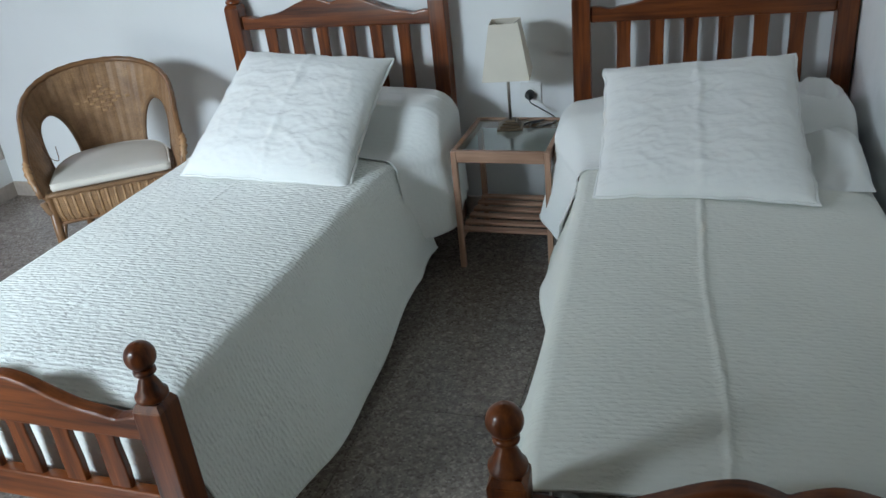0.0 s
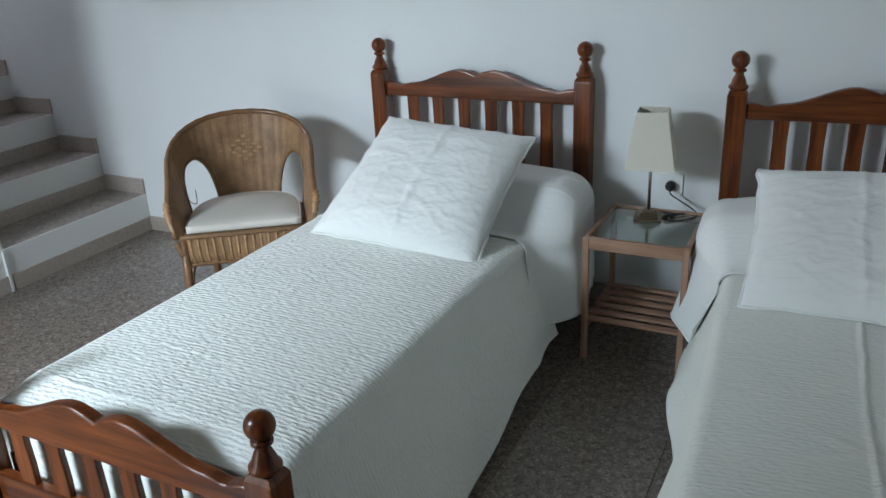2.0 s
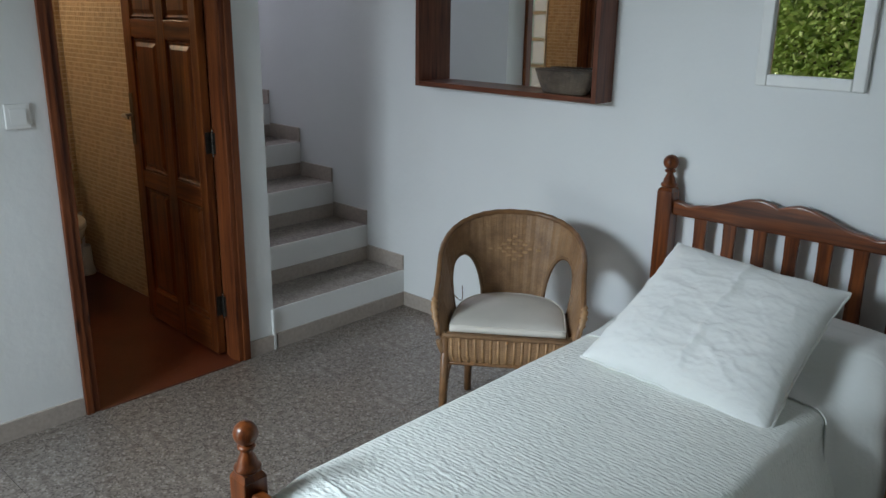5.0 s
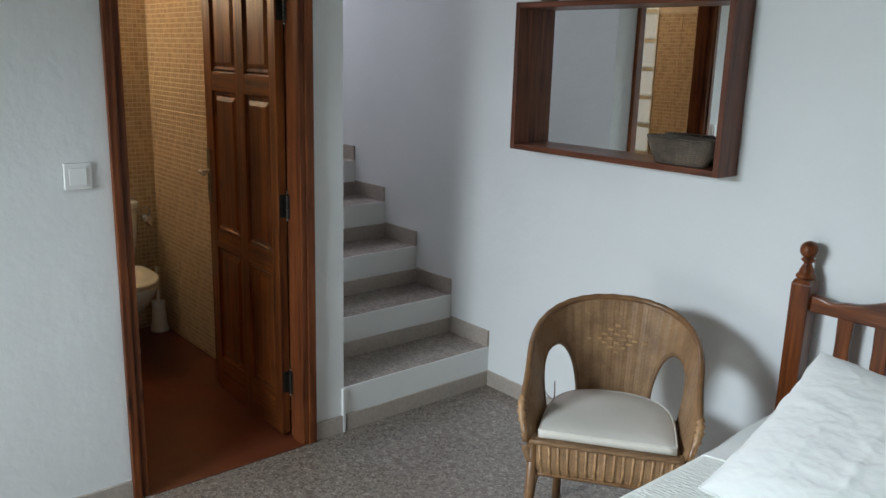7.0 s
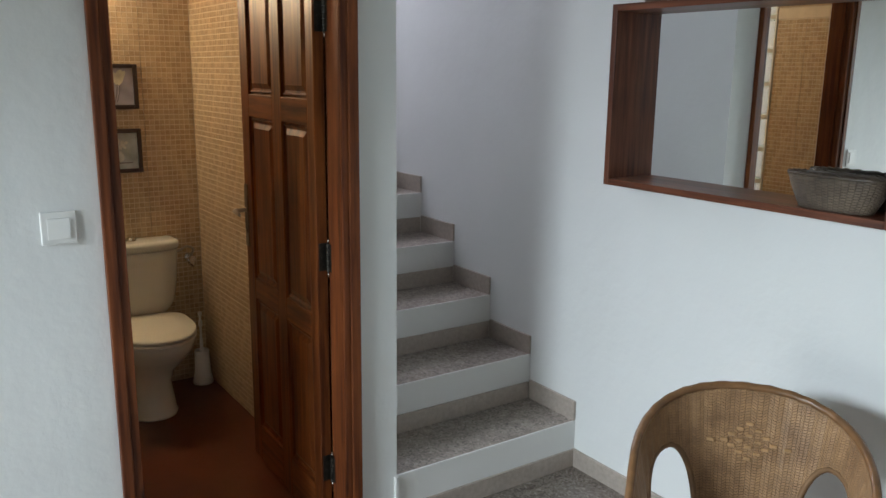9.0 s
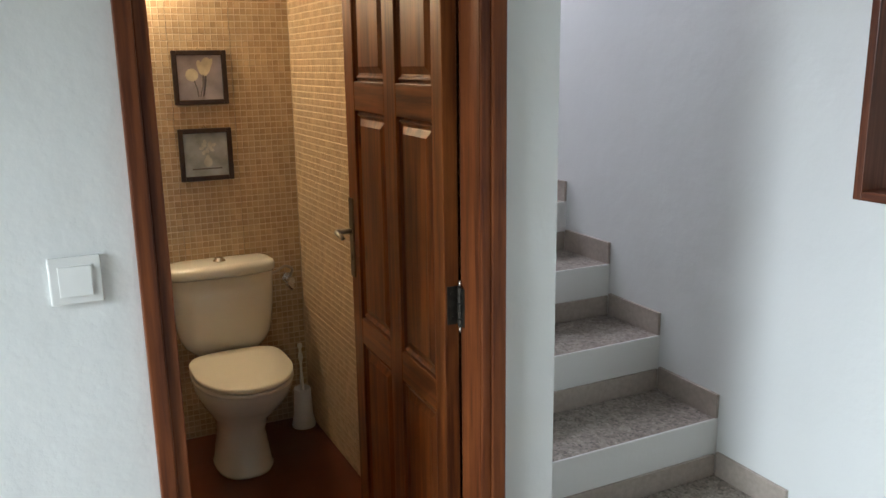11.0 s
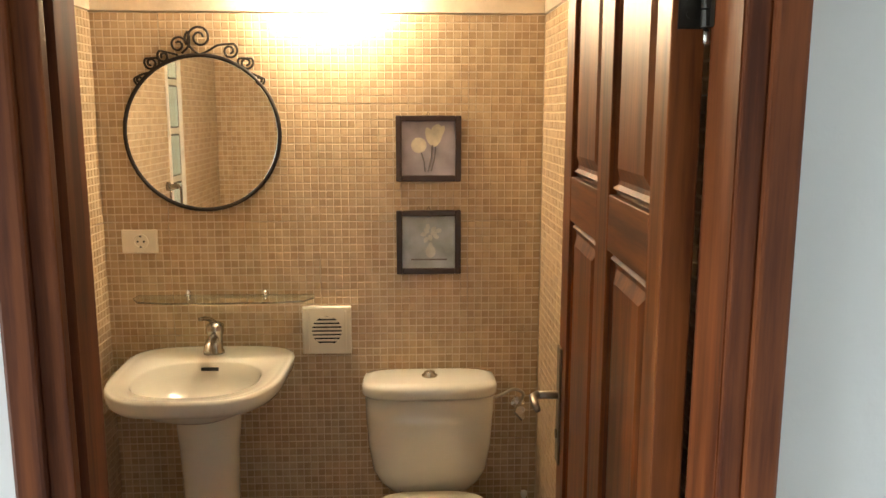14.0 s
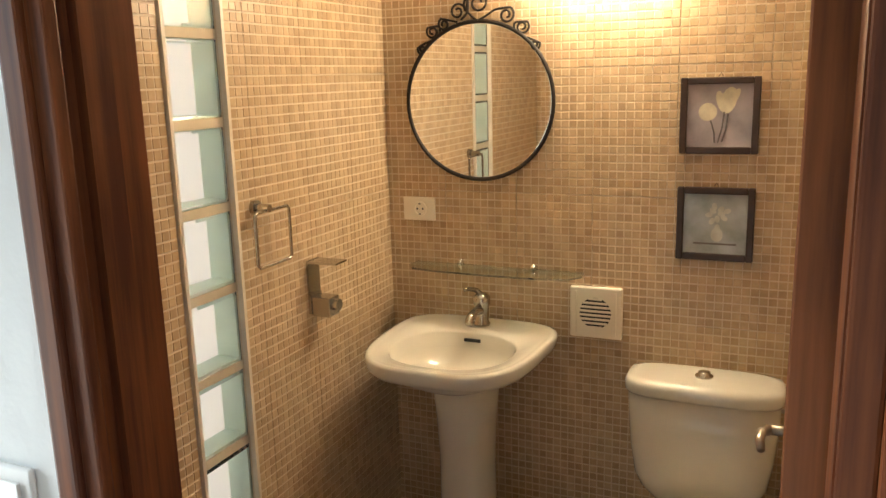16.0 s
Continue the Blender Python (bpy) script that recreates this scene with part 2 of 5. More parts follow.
M_NIGHTZ = wood("nightstand_wood_upright", (0.46, 0.29, 0.20), (0.30, 0.17, 0.11), "z", rough=0.45, coat=0.05, knots=False)
M_QUILT = quilt("matelasse_white", (0.83, 0.85, 0.80), 0.0125, 0.017, 1.0)
M_QUILT2 = quilt("matelasse_pillow", (0.80, 0.81, 0.78), 0.013, 0.020, 0.4)
M_QUILT3 = quilt("matelasse_fine", (0.76, 0.77, 0.70), 0.012, 0.014, 0.7)
M_SHEET = plain("white_sheet", (0.72, 0.73, 0.70), 0.9)
M_WICKER = wicker("woven_cane", (0.45, 0.262, 0.128), (0.26, 0.142, 0.068))
M_CANE = plain("bent_cane", (0.185, 0.092, 0.038), 0.35, vary=0.25, scale=30)
M_CANELIGHT = plain("pale_cane", (0.42, 0.245, 0.115), 0.35, vary=0.2, scale=30)
M_SKIRTCANE = plain("skirt_cane", (0.34, 0.190, 0.085), 0.45, vary=0.3, scale=60, bump_scale=240, bump_size=0.001)
M_SEAT = plain("cream_cotton", (0.66, 0.62, 0.55), 0.9, vary=0.03, bump_scale=400, bump_size=0.0006)
M_BASKET = wicker("dark_basket", (0.20, 0.15, 0.105), (0.07, 0.05, 0.035))
M_MIRROR = mirror_mat("silvered_mirror")
M_WHITEFRAME = plain("white_frame_paint", (0.78, 0.78, 0.75), 0.4, vary=0.03)
M_PLASTIC = plain("white_plastic", (0.82, 0.82, 0.80), 0.35, vary=0.02)
M_CREAM = plain("cream_plastic", (0.80, 0.74, 0.62), 0.4, vary=0.02)
M_BLACK = plain("black_plastic", (0.015, 0.015, 0.016), 0.4)
M_GLASS = glass("clear_glass")
M_TABLEGLASS = glass("table_glass", (0.82, 0.93, 0.90))
M_CHROME = plain("chrome", (0.84, 0.83, 0.81), 0.2, 1.0, vary=0.02)
M_NICKEL = plain("brushed_nickel", (0.42, 0.38, 0.33), 0.34, 1.0)
M_BRASS = plain("aged_bronze", (0.16, 0.12, 0.08), 0.42, 0.9, vary=0.2)
M_HINGE = plain("oxidised_hinge", (0.035, 0.030, 0.024), 0.45, 0.6, vary=0.3, scale=60)
M_SATIN = plain("satin_chrome", (0.50, 0.47, 0.42), 0.26, 1.0, vary=0.04)
M_IRON = plain("black_iron", (0.025, 0.020, 0.017), 0.5, 0.5)
M_SHADE = plain("linen_shade", (0.72, 0.67, 0.57), 0.9, vary=0.03, bump_scale=300, bump_size=0.0006)
M_CERAMIC = plain("white_ceramic", (0.68, 0.66, 0.58), 0.12, vary=0.01, coat=0.6)
M_SEATLID = plain("toilet_seat_plastic", (0.70, 0.66, 0.55), 0.3, vary=0.01)
M_CHIP = mosaic("mosaic_chip", (0.45, 0.316, 0.184), (0.575, 0.432, 0.270))
M_GROUT = plain("pale_grout", (0.67, 0.565, 0.42), 0.75, vary=0.05)
M_LISTEL = plain("relief_border", (0.72, 0.62, 0.48), 0.35, bump_scale=26, bump_size=0.008)
M_TRIMW = plain("white_tile_trim", (0.74, 0.68, 0.58), 0.4)
M_BLOCKIN = glass("glass_block_side", (0.80, 0.93, 0.86), 0.25)
M_BLOCKF = glass("glass_block_face", (0.93, 0.98, 0.95), 0.05)
M_BLOCKSIDE = plain("glass_block_wall", (0.72, 0.86, 0.78), 0.3)


def translucent(name, colour):
    m = bpy.data.materials.new(name)
    m.use_nodes = True
    nt = m.node_tree
    nt.nodes.remove(nt.nodes["Principled BSDF"])
    a = nt.nodes.new("ShaderNodeBsdfTranslucent")
    d = nt.nodes.new("ShaderNodeBsdfDiffuse")
    mix = nt.nodes.new("ShaderNodeMixShader")
    mix.inputs[0].default_value = 0.25
    for n in (a, d):
        n.inputs["Color"].default_value = (*colour, 1)
    nt.links.new(a.outputs[0], mix.inputs[1])
    nt.links.new(d.outputs[0], mix.inputs[2])
    nt.links.new(mix.outputs[0], nt.nodes["Material Output"].inputs["Surface"])
    return m


M_BLOCKBACK = translucent("glass_block_back", (0.96, 0.90, 0.86))
M_MORTAR = plain("block_mortar", (0.62, 0.55, 0.42), 0.7)
M_FRAMEDK = plain("dark_frame_wood", (0.035, 0.018, 0.013), 0.4, vary=0.2, scale=30)
M_GRASS = plain("lawn", (0.10, 0.13, 0.05), 0.9, vary=0.3, scale=3)


def leaf_mat():
    m, nt, b = nodes_of("leaf_green")
    g = nt.nodes.new("ShaderNodeNewGeometry")
    nt.links.new(ramp(nt, g.outputs["Random Per Island"], [(0, (0.20, 0.29, 0.06)), (0.55, (0.42, 0.52, 0.15)), (1, (0.70, 0.66, 0.32))]), b.inputs["Base Color"])
    b.inputs["Roughness"].default_value = 0.6
    thin = nt.nodes.new("ShaderNodeBsdfTranslucent")
    thin.inputs["Color"].default_value = (0.50, 0.62, 0.16, 1)
    mix = nt.nodes.new("ShaderNodeMixShader")
    mix.inputs[0].default_value = 0.4
    nt.links.new(b.outputs[0], mix.inputs[1])
    nt.links.new(thin.outputs[0], mix.inputs[2])
    nt.links.new(mix.outputs[0], nt.nodes["Material Output"].inputs["Surface"])
    return m


M_LEAF = leaf_mat()
M_BARK = plain("bark", (0.14, 0.10, 0.07), 0.9, vary=0.3, bump_scale=30, bump_size=0.01)


# ---- mesh helpers ----
def box(bm, x0, y0, z0, x1, y1, z1, bev=0.0, seg=2):
    r = bmesh.ops.create_cube(bm, size=1.0)
    vs = r["verts"]
    for v in vs:
        v.co = Vector(((x0 + x1) / 2 + v.co.x * (x1 - x0), (y0 + y1) / 2 + v.co.y * (y1 - y0), (z0 + z1) / 2 + v.co.z * (z1 - z0)))
    if bev:
        es = list({e for v in vs for e in v.link_edges})
        bmesh.ops.bevel(bm, geom=es, offset=bev, segments=seg, affect="EDGES", profile=0.6)
    return bm


def boxes(*rows, bev=0.0):
    bm = bmesh.new()
    for r in rows:
        box(bm, *r, bev=bev)
    return bm


def part(name, bm, material, parent=None, label="", smooth=False, kind=""):
    me = bpy.data.meshes.new(name)
    bmesh.ops.recalc_face_normals(bm, faces=bm.faces)
    bm.to_mesh(me)
    bm.free()
    if smooth:
        me.polygons.foreach_set("use_smooth", [True] * len(me.polygons))
    me.materials.append(material)
    ob = new(name, me)
    ob.parent = parent
    return tagged(ob, label=label, kind=kind)


def shared(name, me, parent, place):
    ob = new(name, me)
    ob.parent = parent
    ob.matrix_basis = place
    return ob


def thing(name, label, category, place=None, group=""):
    ob = new(name)
    ob.empty_display_size = 0.1
    if place is not None:
        ob.matrix_basis = place
    return tagged(ob, label, category, group)


def ring(cx, cy, z, rx, ry, n=32, p=2.0, start=0.0):
    out = []
    for i in range(n):
        a = start + 2 * math.pi * i / n
        c, s = math.cos(a), math.sin(a)
        out.append(Vector((cx + rx * math.copysign(abs(c) ** (2 / p), c), cy + ry * math.copysign(abs(s) ** (2 / p), s), z)))
    return out


def loft(bm, rings, cap0=True, cap1=True, closed=False):
    vs = [[bm.verts.new(p) for p in r] for r in rings]
    n = len(vs[0])
    pairs = list(zip(vs, vs[1:])) + ([(vs[-1], vs[0])] if closed else [])
    for a, b in pairs:
        for i in range(n):
            bm.faces.new((a[i], a[(i + 1) % n], b[(i + 1) % n], b[i]))
    if not closed:
        if cap0:
            bm.faces.new(list(reversed(vs[0])))
        if cap1:
            bm.faces.new(vs[-1])
    return bm


def lathe(bm, profile, cx=0, cy=0, z0=0, n=24, p=2.0):
    return loft(bm, [ring(cx, cy, z0 + z, r, r, n, p) for r, z in profile])


def tube(bm, pts, r, n=8, closed=False, taper=None):
    pts = [Vector(p) for p in pts]
    rings, up = [], Vector((0, 0, 1))
    m = len(pts)
    for i, p in enumerate(pts):
        a = pts[(i - 1) % m] if closed or i else p
        b = pts[(i + 1) % m] if closed or i < m - 1 else p
        d = (b - a).normalized()
        if abs(d.dot(up)) > 0.95:
            up = Vector((1, 0, 0)) if abs(d.x) < 0.9 else Vector((0, 1, 0))
        u = d.cross(up).normalized()
        w = u.cross(d).normalized()
        up = w
        k = r * (taper(i / (m - 1)) if taper else 1)
        rings.append([p + (u * math.cos(t) + w * math.sin(t)) * k for t in (2 * math.pi * j / n for j in range(n))])
    return loft(bm, rings, closed=closed)


def cyl(bm, a, b, r, n=16, r2=None):
    a, b = Vector(a), Vector(b)
    d = (b - a).normalized()
    u = d.orthogonal().normalized()
    w = d.cross(u)
    r2 = r if r2 is None else r2
    return loft(bm, [[q + (u * math.cos(t) + w * math.sin(t)) * k for t in (2 * math.pi * j / n for j in range(n))] for q, k in ((a, r), (b, r2))])


def prism(bm, outline, y0, y1):
    """An outline of (x, z) points, pushed from y0 to y1."""
    f = bm.faces.new([bm.verts.new((x, y0, z)) for x, z in outline])
    r = bmesh.ops.extrude_face_region(bm, geom=[f])
    for v in r["geom"]:
        if isinstance(v, bmesh.types.BMVert):
            v.co.y = y1
    return bm


def grid_mesh(bm, fn, nu, nv, uv=None, keep=None):
    vs = [[bm.verts.new(fn(i / nu, j / nv)) for i in range(nu + 1)] for j in range(nv + 1)]
    layer = bm.loops.layers.uv.verify() if uv else None
    for j in range(nv):
        for i in range(nu):
            if keep and not keep((i + 0.5) / nu, (j + 0.5) / nv):
                continue
            f = bm.faces.new((vs[j][i], vs[j][i + 1], vs[j + 1][i + 1], vs[j + 1][i]))
            if uv:
                for lo, (a, b) in zip(f.loops, ((i, j), (i + 1, j), (i + 1, j + 1), (i, j + 1))):
                    lo[layer].uv = (a / nu * uv[0], b / nv * uv[1])
    return bm


def smoothstep(a, b, x):
    t = max(0.0, min(1.0, (x - a) / (b - a)))
    return t * t * (3 - 2 * t)


def nz(x, y, z=0.0, s=1.0):
    return noise.noise(Vector((x * s, y * s, z * s)))


def bevelled(ob, w=0.004, seg=2):
    m = ob.modifiers.new("bevel", "BEVEL")
    m.width, m.segments, m.limit_method, m.angle_limit = w, seg, "ANGLE", radians(35)
    return ob


# ---- the shell of the house ----
EAST, SOUTH, TOP = 3.745, -3.70, 2.55
XB, YS, YN = -1.768, -2.288, -0.912   # bodies of the bathroom walls, 8 mm behind the tile faces
STRIP = -0.835                         # stair side of the wall between stair and bathroom


def setting(name, bm, material, smooth=False):
    return part(name, bm, material, None, kind="structure", smooth=smooth)


floor = setting("floor", boxes((0.0, SOUTH, -0.12, EAST + 0.2, 0.0, -0.006)), M_JOINT)
setting("floor_bathroom", boxes((XB - 0.1, YS - 0.1, -0.12, -0.001, STRIP - 0.02, 0.0)), M_TERRA)
setting("wall_north", boxes((-3.7, 0.0, -0.1, EAST + 0.2, 0.2, TOP + 0.0), (-3.7, 0.0, TOP, 0.0, 0.2, 4.6)), M_WALL)
bm = boxes((EAST, SOUTH - 0.2, -0.1, EAST + 0.4, 0.0, TOP))
for v in bm.verts:
    if v.co.y < -1:
        v.co.x += 0.32
setting("wall_east", bm, M_WALL)
DX0, DX1, DTOP = 0.27, 1.27, 2.12
setting("wall_south", boxes((-0.1, SOUTH - 0.25, -0.1, DX0, SOUTH, TOP), (DX1, SOUTH - 0.25, -0.1, EAST + 0.3, SOUTH, TOP), (DX0, SOUTH - 0.25, DTOP, DX1, SOUTH, TOP)), M_WALL)
setting("wall_west", boxes((-0.14, SOUTH, -0.1, 0.0, -1.745, TOP), (-0.099, -1.745, -0.1, 0.0, -1.706, 2.04), (-0.099, -1.745, 2.04, 0.0, -1.706, TOP), (-0.14, -1.745, 2.04, -0.099, -1.706, TOP), (-0.14, -1.706, 2.04, 0.0, -0.99, TOP), (-0.10, -0.99, -0.1, 0.0, STRIP, TOP), (-0.16, -0.990, -0.1, -0.1005, YN - 0.001, TOP)), M_WALL)
setting("wall_stair_side", boxes((-3.7, YN, -0.1, -0.10, STRIP, 4.6)), M_WALL)
setting("wall_stair_header", boxes((-0.10, STRIP, TOP, 0.0, 0.0, 4.6)), M_WALL)
# unseen end wall; its opening is assumed, to go with the stair fill lamp
setting("wall_stair_end", boxes((-3.7, STRIP, -0.1, -3.5, 0.0, 2.9), (-3.7, STRIP, 4.1, -3.5, 0.0, 4.6), (-3.7, -0.12, 2.9, -3.5, 0.0, 4.1), (-3.7, STRIP, 2.9, -3.5, -0.72, 4.1)), M_WALL)
setting("ceiling_stair", boxes((-3.7, STRIP, 4.6, 0.0, 0.2, 4.7)), M_CEIL)
# bedroom ceiling is out of view; its dark colour only dims the upper walls
setting("ceiling", boxes((-0.1, SOUTH - 0.25, TOP, EAST + 0.4, 0.2, TOP + 0.15)), M_CEILDARK)
setting("ceiling_bathroom", boxes((XB - 0.12, YS - 0.12, 2.32, -0.10, YN, 2.45)), M_CEIL)
setting("wall_bathroom_west", boxes((XB - 0.12, YS - 0.12, -0.1, XB, YN, 2.32)), M_GROUT)
GX0, GX1, GZ0, GZ1 = -0.987, -0.787, 0.12, 2.10
setting("wall_bathroom_south", boxes((XB, YS - 0.10, -0.1, GX0, YS, 2.32), (GX1, YS - 0.10, -0.1, -0.10, YS, 2.32), (GX0, YS - 0.10, -0.1, GX1, YS, GZ0), (GX0, YS - 0.10, GZ1, GX1, YS, 2.32)), M_GROUT)
ground = setting("ground", boxes((-400, -400, -0.4, 400, 400, -0.13)), M_GRASS)
setting("terrace", boxes((-2, SOUTH - 2.4, -0.13, 5, SOUTH - 0.25, -0.03)), M_TERRA)

# skirting and threshold
SK = 0.073
setting("baseboard_north", boxes((0.0, -0.012, 0.0, EAST, -0.0005, SK), bev=0.001), M_SKIRT)
setting("baseboard_west", boxes((0.0005, SOUTH, 0.0, 0.012, -1.723, SK)), M_SKIRT)
setting("baseboard_strip", boxes((0.0005, -0.974, 0.0, 0.012, -0.846, SK)), M_SKIRT)
setting("baseboard_south", boxes((DX1 + 0.06, SOUTH + 0.0005, 0.0, EAST - 0.012, SOUTH + 0.012, SK)), M_SKIRT)
setting("trim_stair_bead", boxes((0.0005, -0.846, 0.0, 0.0145, -0.836, 0.193)), M_RISER)
setting("threshold", boxes((-0.001, -1.667, -0.12, 0.022, -1.037, 0.004)), M_TERRA)

# ---- stairs ----
RISE, GO = 0.193, 0.287
stairs = new("staircase")
tagged(stairs, kind="structure")
for i in range(1, 10):
    xf, z = -(i - 1) * GO, i * RISE
    back = xf - GO if i < 9 else -3.5
    part("riser", boxes((back, STRIP + 0.001, 0 if i == 1 else z - RISE, xf, -0.001, z - 0.007), (xf - 0.006, STRIP + 0.001, z - 0.007, xf, -0.001, z - 0.0004)), M_RISER, stairs)
    part("tread", boxes((back, STRIP + 0.0012, z - 0.007, xf - 0.006, -0.0012, z)), M_TREAD, stairs)
    part("skirting_tile", boxes((xf + 0.0005, STRIP + 0.012, z - RISE + 0.0005, xf + 0.010, -0.013, z - RISE + SK), bev=0.001), M_SKIRT, stairs)
    part("skirting_tile", boxes((back + (0.010 if i < 9 else 0), -0.012, z + 0.0003, xf, -0.0005, z + SK + 0.008), bev=0.001), M_SKIRT, stairs)
    part("skirting_tile", boxes((back + (0.010 if i < 9 else 0), STRIP + 0.0005, z + 0.0003, xf - 0.1, STRIP + 0.011, z + SK + 0.008), bev=0.001), M_SKIRT, stairs)

# ---- bathroom doorway and door ----
door_frame = new("door_1")
tagged(door_frame, kind="structure")
YL, YR, DZ = -1.681, -1.038, 2.0
part("jamb", boxes((-0.100, -1.7055, 0, 0.010, YL, DZ + 0.03)), M_CASE, door_frame)
part("jamb", boxes((-0.062, YR, 0, 0.010, -0.991, DZ + 0.03), (-0.100, -1.026, 0, -0.0622, -0.991, DZ + 0.03)), M_CASE, door_frame)
part("stop", boxes((-0.055, YL, 0, -0.02, YL + 0.012, DZ)), M_CASE, door_frame)
part("head", boxes((-0.098, YL, DZ, 0.010, YR, DZ + 0.035)), M_CASEY, door_frame)
for side, (a, b, c) in {"l": (-1.722, -1.692, -1.668), "r": (-0.979, -1.013, -1.0365)}.items():
    bm = bmesh.new()
    lo, hi = sorted((a, b))
    box(bm, 0.0015, lo, 0, 0.024, hi, DZ + 0.075, bev=0.004)
    lo, hi = sorted((b, c))
    box(bm, 0.0015, lo, 0, 0.017, hi, DZ + 0.045, bev=0.003)
    part("casing", bm, M_CASE, door_frame)
part("casing", boxes((0.0015, -1.692, DZ + 0.045, 0.024, -1.013, DZ + 0.075), (0.0015, -1.668, DZ + 0.012, 0.017, -1.0365, DZ + 0.045), bev=0.003), M_CASEY, door_frame)


def raised_panel(x0, x1, z0, z1, y):
    """A raised field with a bevelled margin and a small moulding round it, facing -y."""
    bm = bmesh.new()
    box(bm, x0, y + 0.012, z0, x1, y + 0.022, z1)
    rows = [(0.004, 0.012), (0.010, 0.004), (0.016, 0.010), (0.022, 0.011), (0.040, 0.003), (0.044, 0.003)]
    rings = [[Vector((x0 + d, y + h, z0 + d)), Vector((x1 - d, y + h, z0 + d)), Vector((x1 - d, y + h, z1 - d)), Vector((x0 + d, y + h, z1 - d))] for d, h in rows]
    loft(bm, rings, cap0=False)
    return bm


LEAF = pose(-0.101, -1.068, 0, 0, 0, -2.06)
leaf = tagged(new("bathroom_door"), "open varnished reddish pine door with six raised panels", "door")
leaf.matrix_basis = LEAF
LX0, LX1, LYF, LYB = -0.679, 0.0, 0.0, 0.036
PX = ((-0.600, -0.362), (-0.278, -0.058))
PZ = ((0.16, 0.69), (0.77, 1.382), (1.463, 1.90))
zs = [0.012] + [z for p in PZ for z in p] + [1.995]
for x0, x1, nm in ((LX0, PX[0][0], "stile"), (PX[0][1], PX[1][0], "mullion"), (PX[1][1], LX1, "stile")):
    bevelled(part(nm, boxes((x0, LYF, 0.012, x1, LYB, 1.995)), M_DOORZ, leaf), 0.002)
for k in range(0, len(zs), 2):
    for x0, x1 in PX:
        bevelled(part("rail", boxes((x0, LYF + 0.0005, zs[k], x1, LYB - 0.0005, zs[k + 1])), M_DOORY, leaf), 0.002)
for z0, z1 in PZ:
    for x0, x1 in PX:
        part("panel", raised_panel(x0, x1, z0, z1, LYF), M_DOORZ, leaf)
bm = bmesh.new()
box(bm, LX0 + 0.004, LYF - 0.005, 0.885, LX0 + 0.040, LYF - 0.0003, 1.125, bev=0.002)
cyl(bm, (LX0 + 0.022, LYF - 0.005, 0.945), (LX0 + 0.022, LYF - 0.008, 0.945), 0.009, 12)
part("lock_plate", bm, M_BRASS, leaf, "aged bronze lock plate")
bm = bmesh.new()
HX = LX0 + 0.022
cyl(bm, (HX, LYF - 0.004, 1.026), (HX, LYF - 0.05, 1.026), 0.008)
tube(bm, [(HX, LYF - 0.045, 1.026), (HX + 0.012, LYF - 0.055, 1.026), (HX + 0.040, LYF - 0.056, 1.025), (HX + 0.062, LYF - 0.052, 1.018)], 0.008, 10, taper=lambda t: 1.1 - 0.3 * t)
part("handle", bm, M_NICKEL, leaf, "worn nickel lever handle", smooth=True)
KX, KY = LX1 + 0.020, LYB - 0.003
for z in (0.24, 0.97, 1.71):
    bm = bmesh.new()
    box(bm, LX1 + 0.0003, LYB - 0.030, z - 0.045, LX1 + 0.0025, LYB + 0.001, z + 0.045)
    box(bm, LX1 + 0.0003, KY - 0.002, z - 0.045, KX, KY, z + 0.045)
    box(bm, KX, KY - 0.002, z - 0.045, LX1 + 0.040, KY, z + 0.045)
    for dz in (-0.030, 0.0, 0.030):
        cyl(bm, (LX1 + 0.002, LYB - 0.018, z + dz), (LX1 + 0.0038, LYB - 0.018, z + dz), 0.0045, 8)
    for q in range(5):
        cyl(bm, (KX, KY - 0.003, z - 0.045 + q * 0.0184), (KX, KY - 0.003, z - 0.045 + q * 0.0184 + 0.0166), 0.0065, 10)
    part("hinge", bm, M_HINGE, leaf, "dark oxidised metal hinge")
    bm = bmesh.new()
    for e in (-1, 1):
        cyl(bm, (KX, KY - 0.003, z + e * 0.047), (KX, KY - 0.003, z + e * 0.062), 0.0035, 8)
    part("hinge_pin", bm, M_CHROME, leaf, "bright metal hinge pin tips", smooth=True)

# ---- switch and sockets ----
sw = thing("light_switch", "white plastic light switch on the white wall beside the bathroom door", "light switch", pose(0.0, -1.822, 1.158))
bevelled(part("plate", boxes((0.0005, -0.042, -0.042, 0.008, 0.042, 0.042)), M_PLASTIC, sw), 0.003)
bm = boxes((0.008, -0.027, -0.027, 0.0125, 0.025, 0.025))
for v in bm.verts:
    if v.co.x > 0.01 and v.co.y < 0:
        v.co.x -= 0.003
bevelled(part("rocker", bm, M_PLASTIC, sw), 0.0015)


def socket(parent_pose, plate, name, label, double=False):
    s = thing(name, label, "power socket", parent_pose)
    w = 0.055 if double else 0.041
    bevelled(part("plate", boxes((-w, -0.009, -0.041 if not double else -0.036, w, -0.0005, 0.041 if not double else 0.036)), plate, s), 0.003)
    bm = bmesh.new()
    loft(bm, [[Vector((math.cos(a) * r, y, math.sin(a) * r)) for a in (2 * math.pi * i / 24 for i in range(24))] for r, y in ((0.0235, -0.0092), (0.0225, -0.0125), (0.019, -0.0125), (0.018, -0.0098))], cap0=False)
    part("outlet", bm, plate, s)
    bm = bmesh.new()
    for dx in (-0.0095, 0.0095):
        cyl(bm, (dx, -0.0099, 0), (dx, -0.0106, 0), 0.0028, 8)
    part("contacts", bm, M_BLACK, s)
    return s


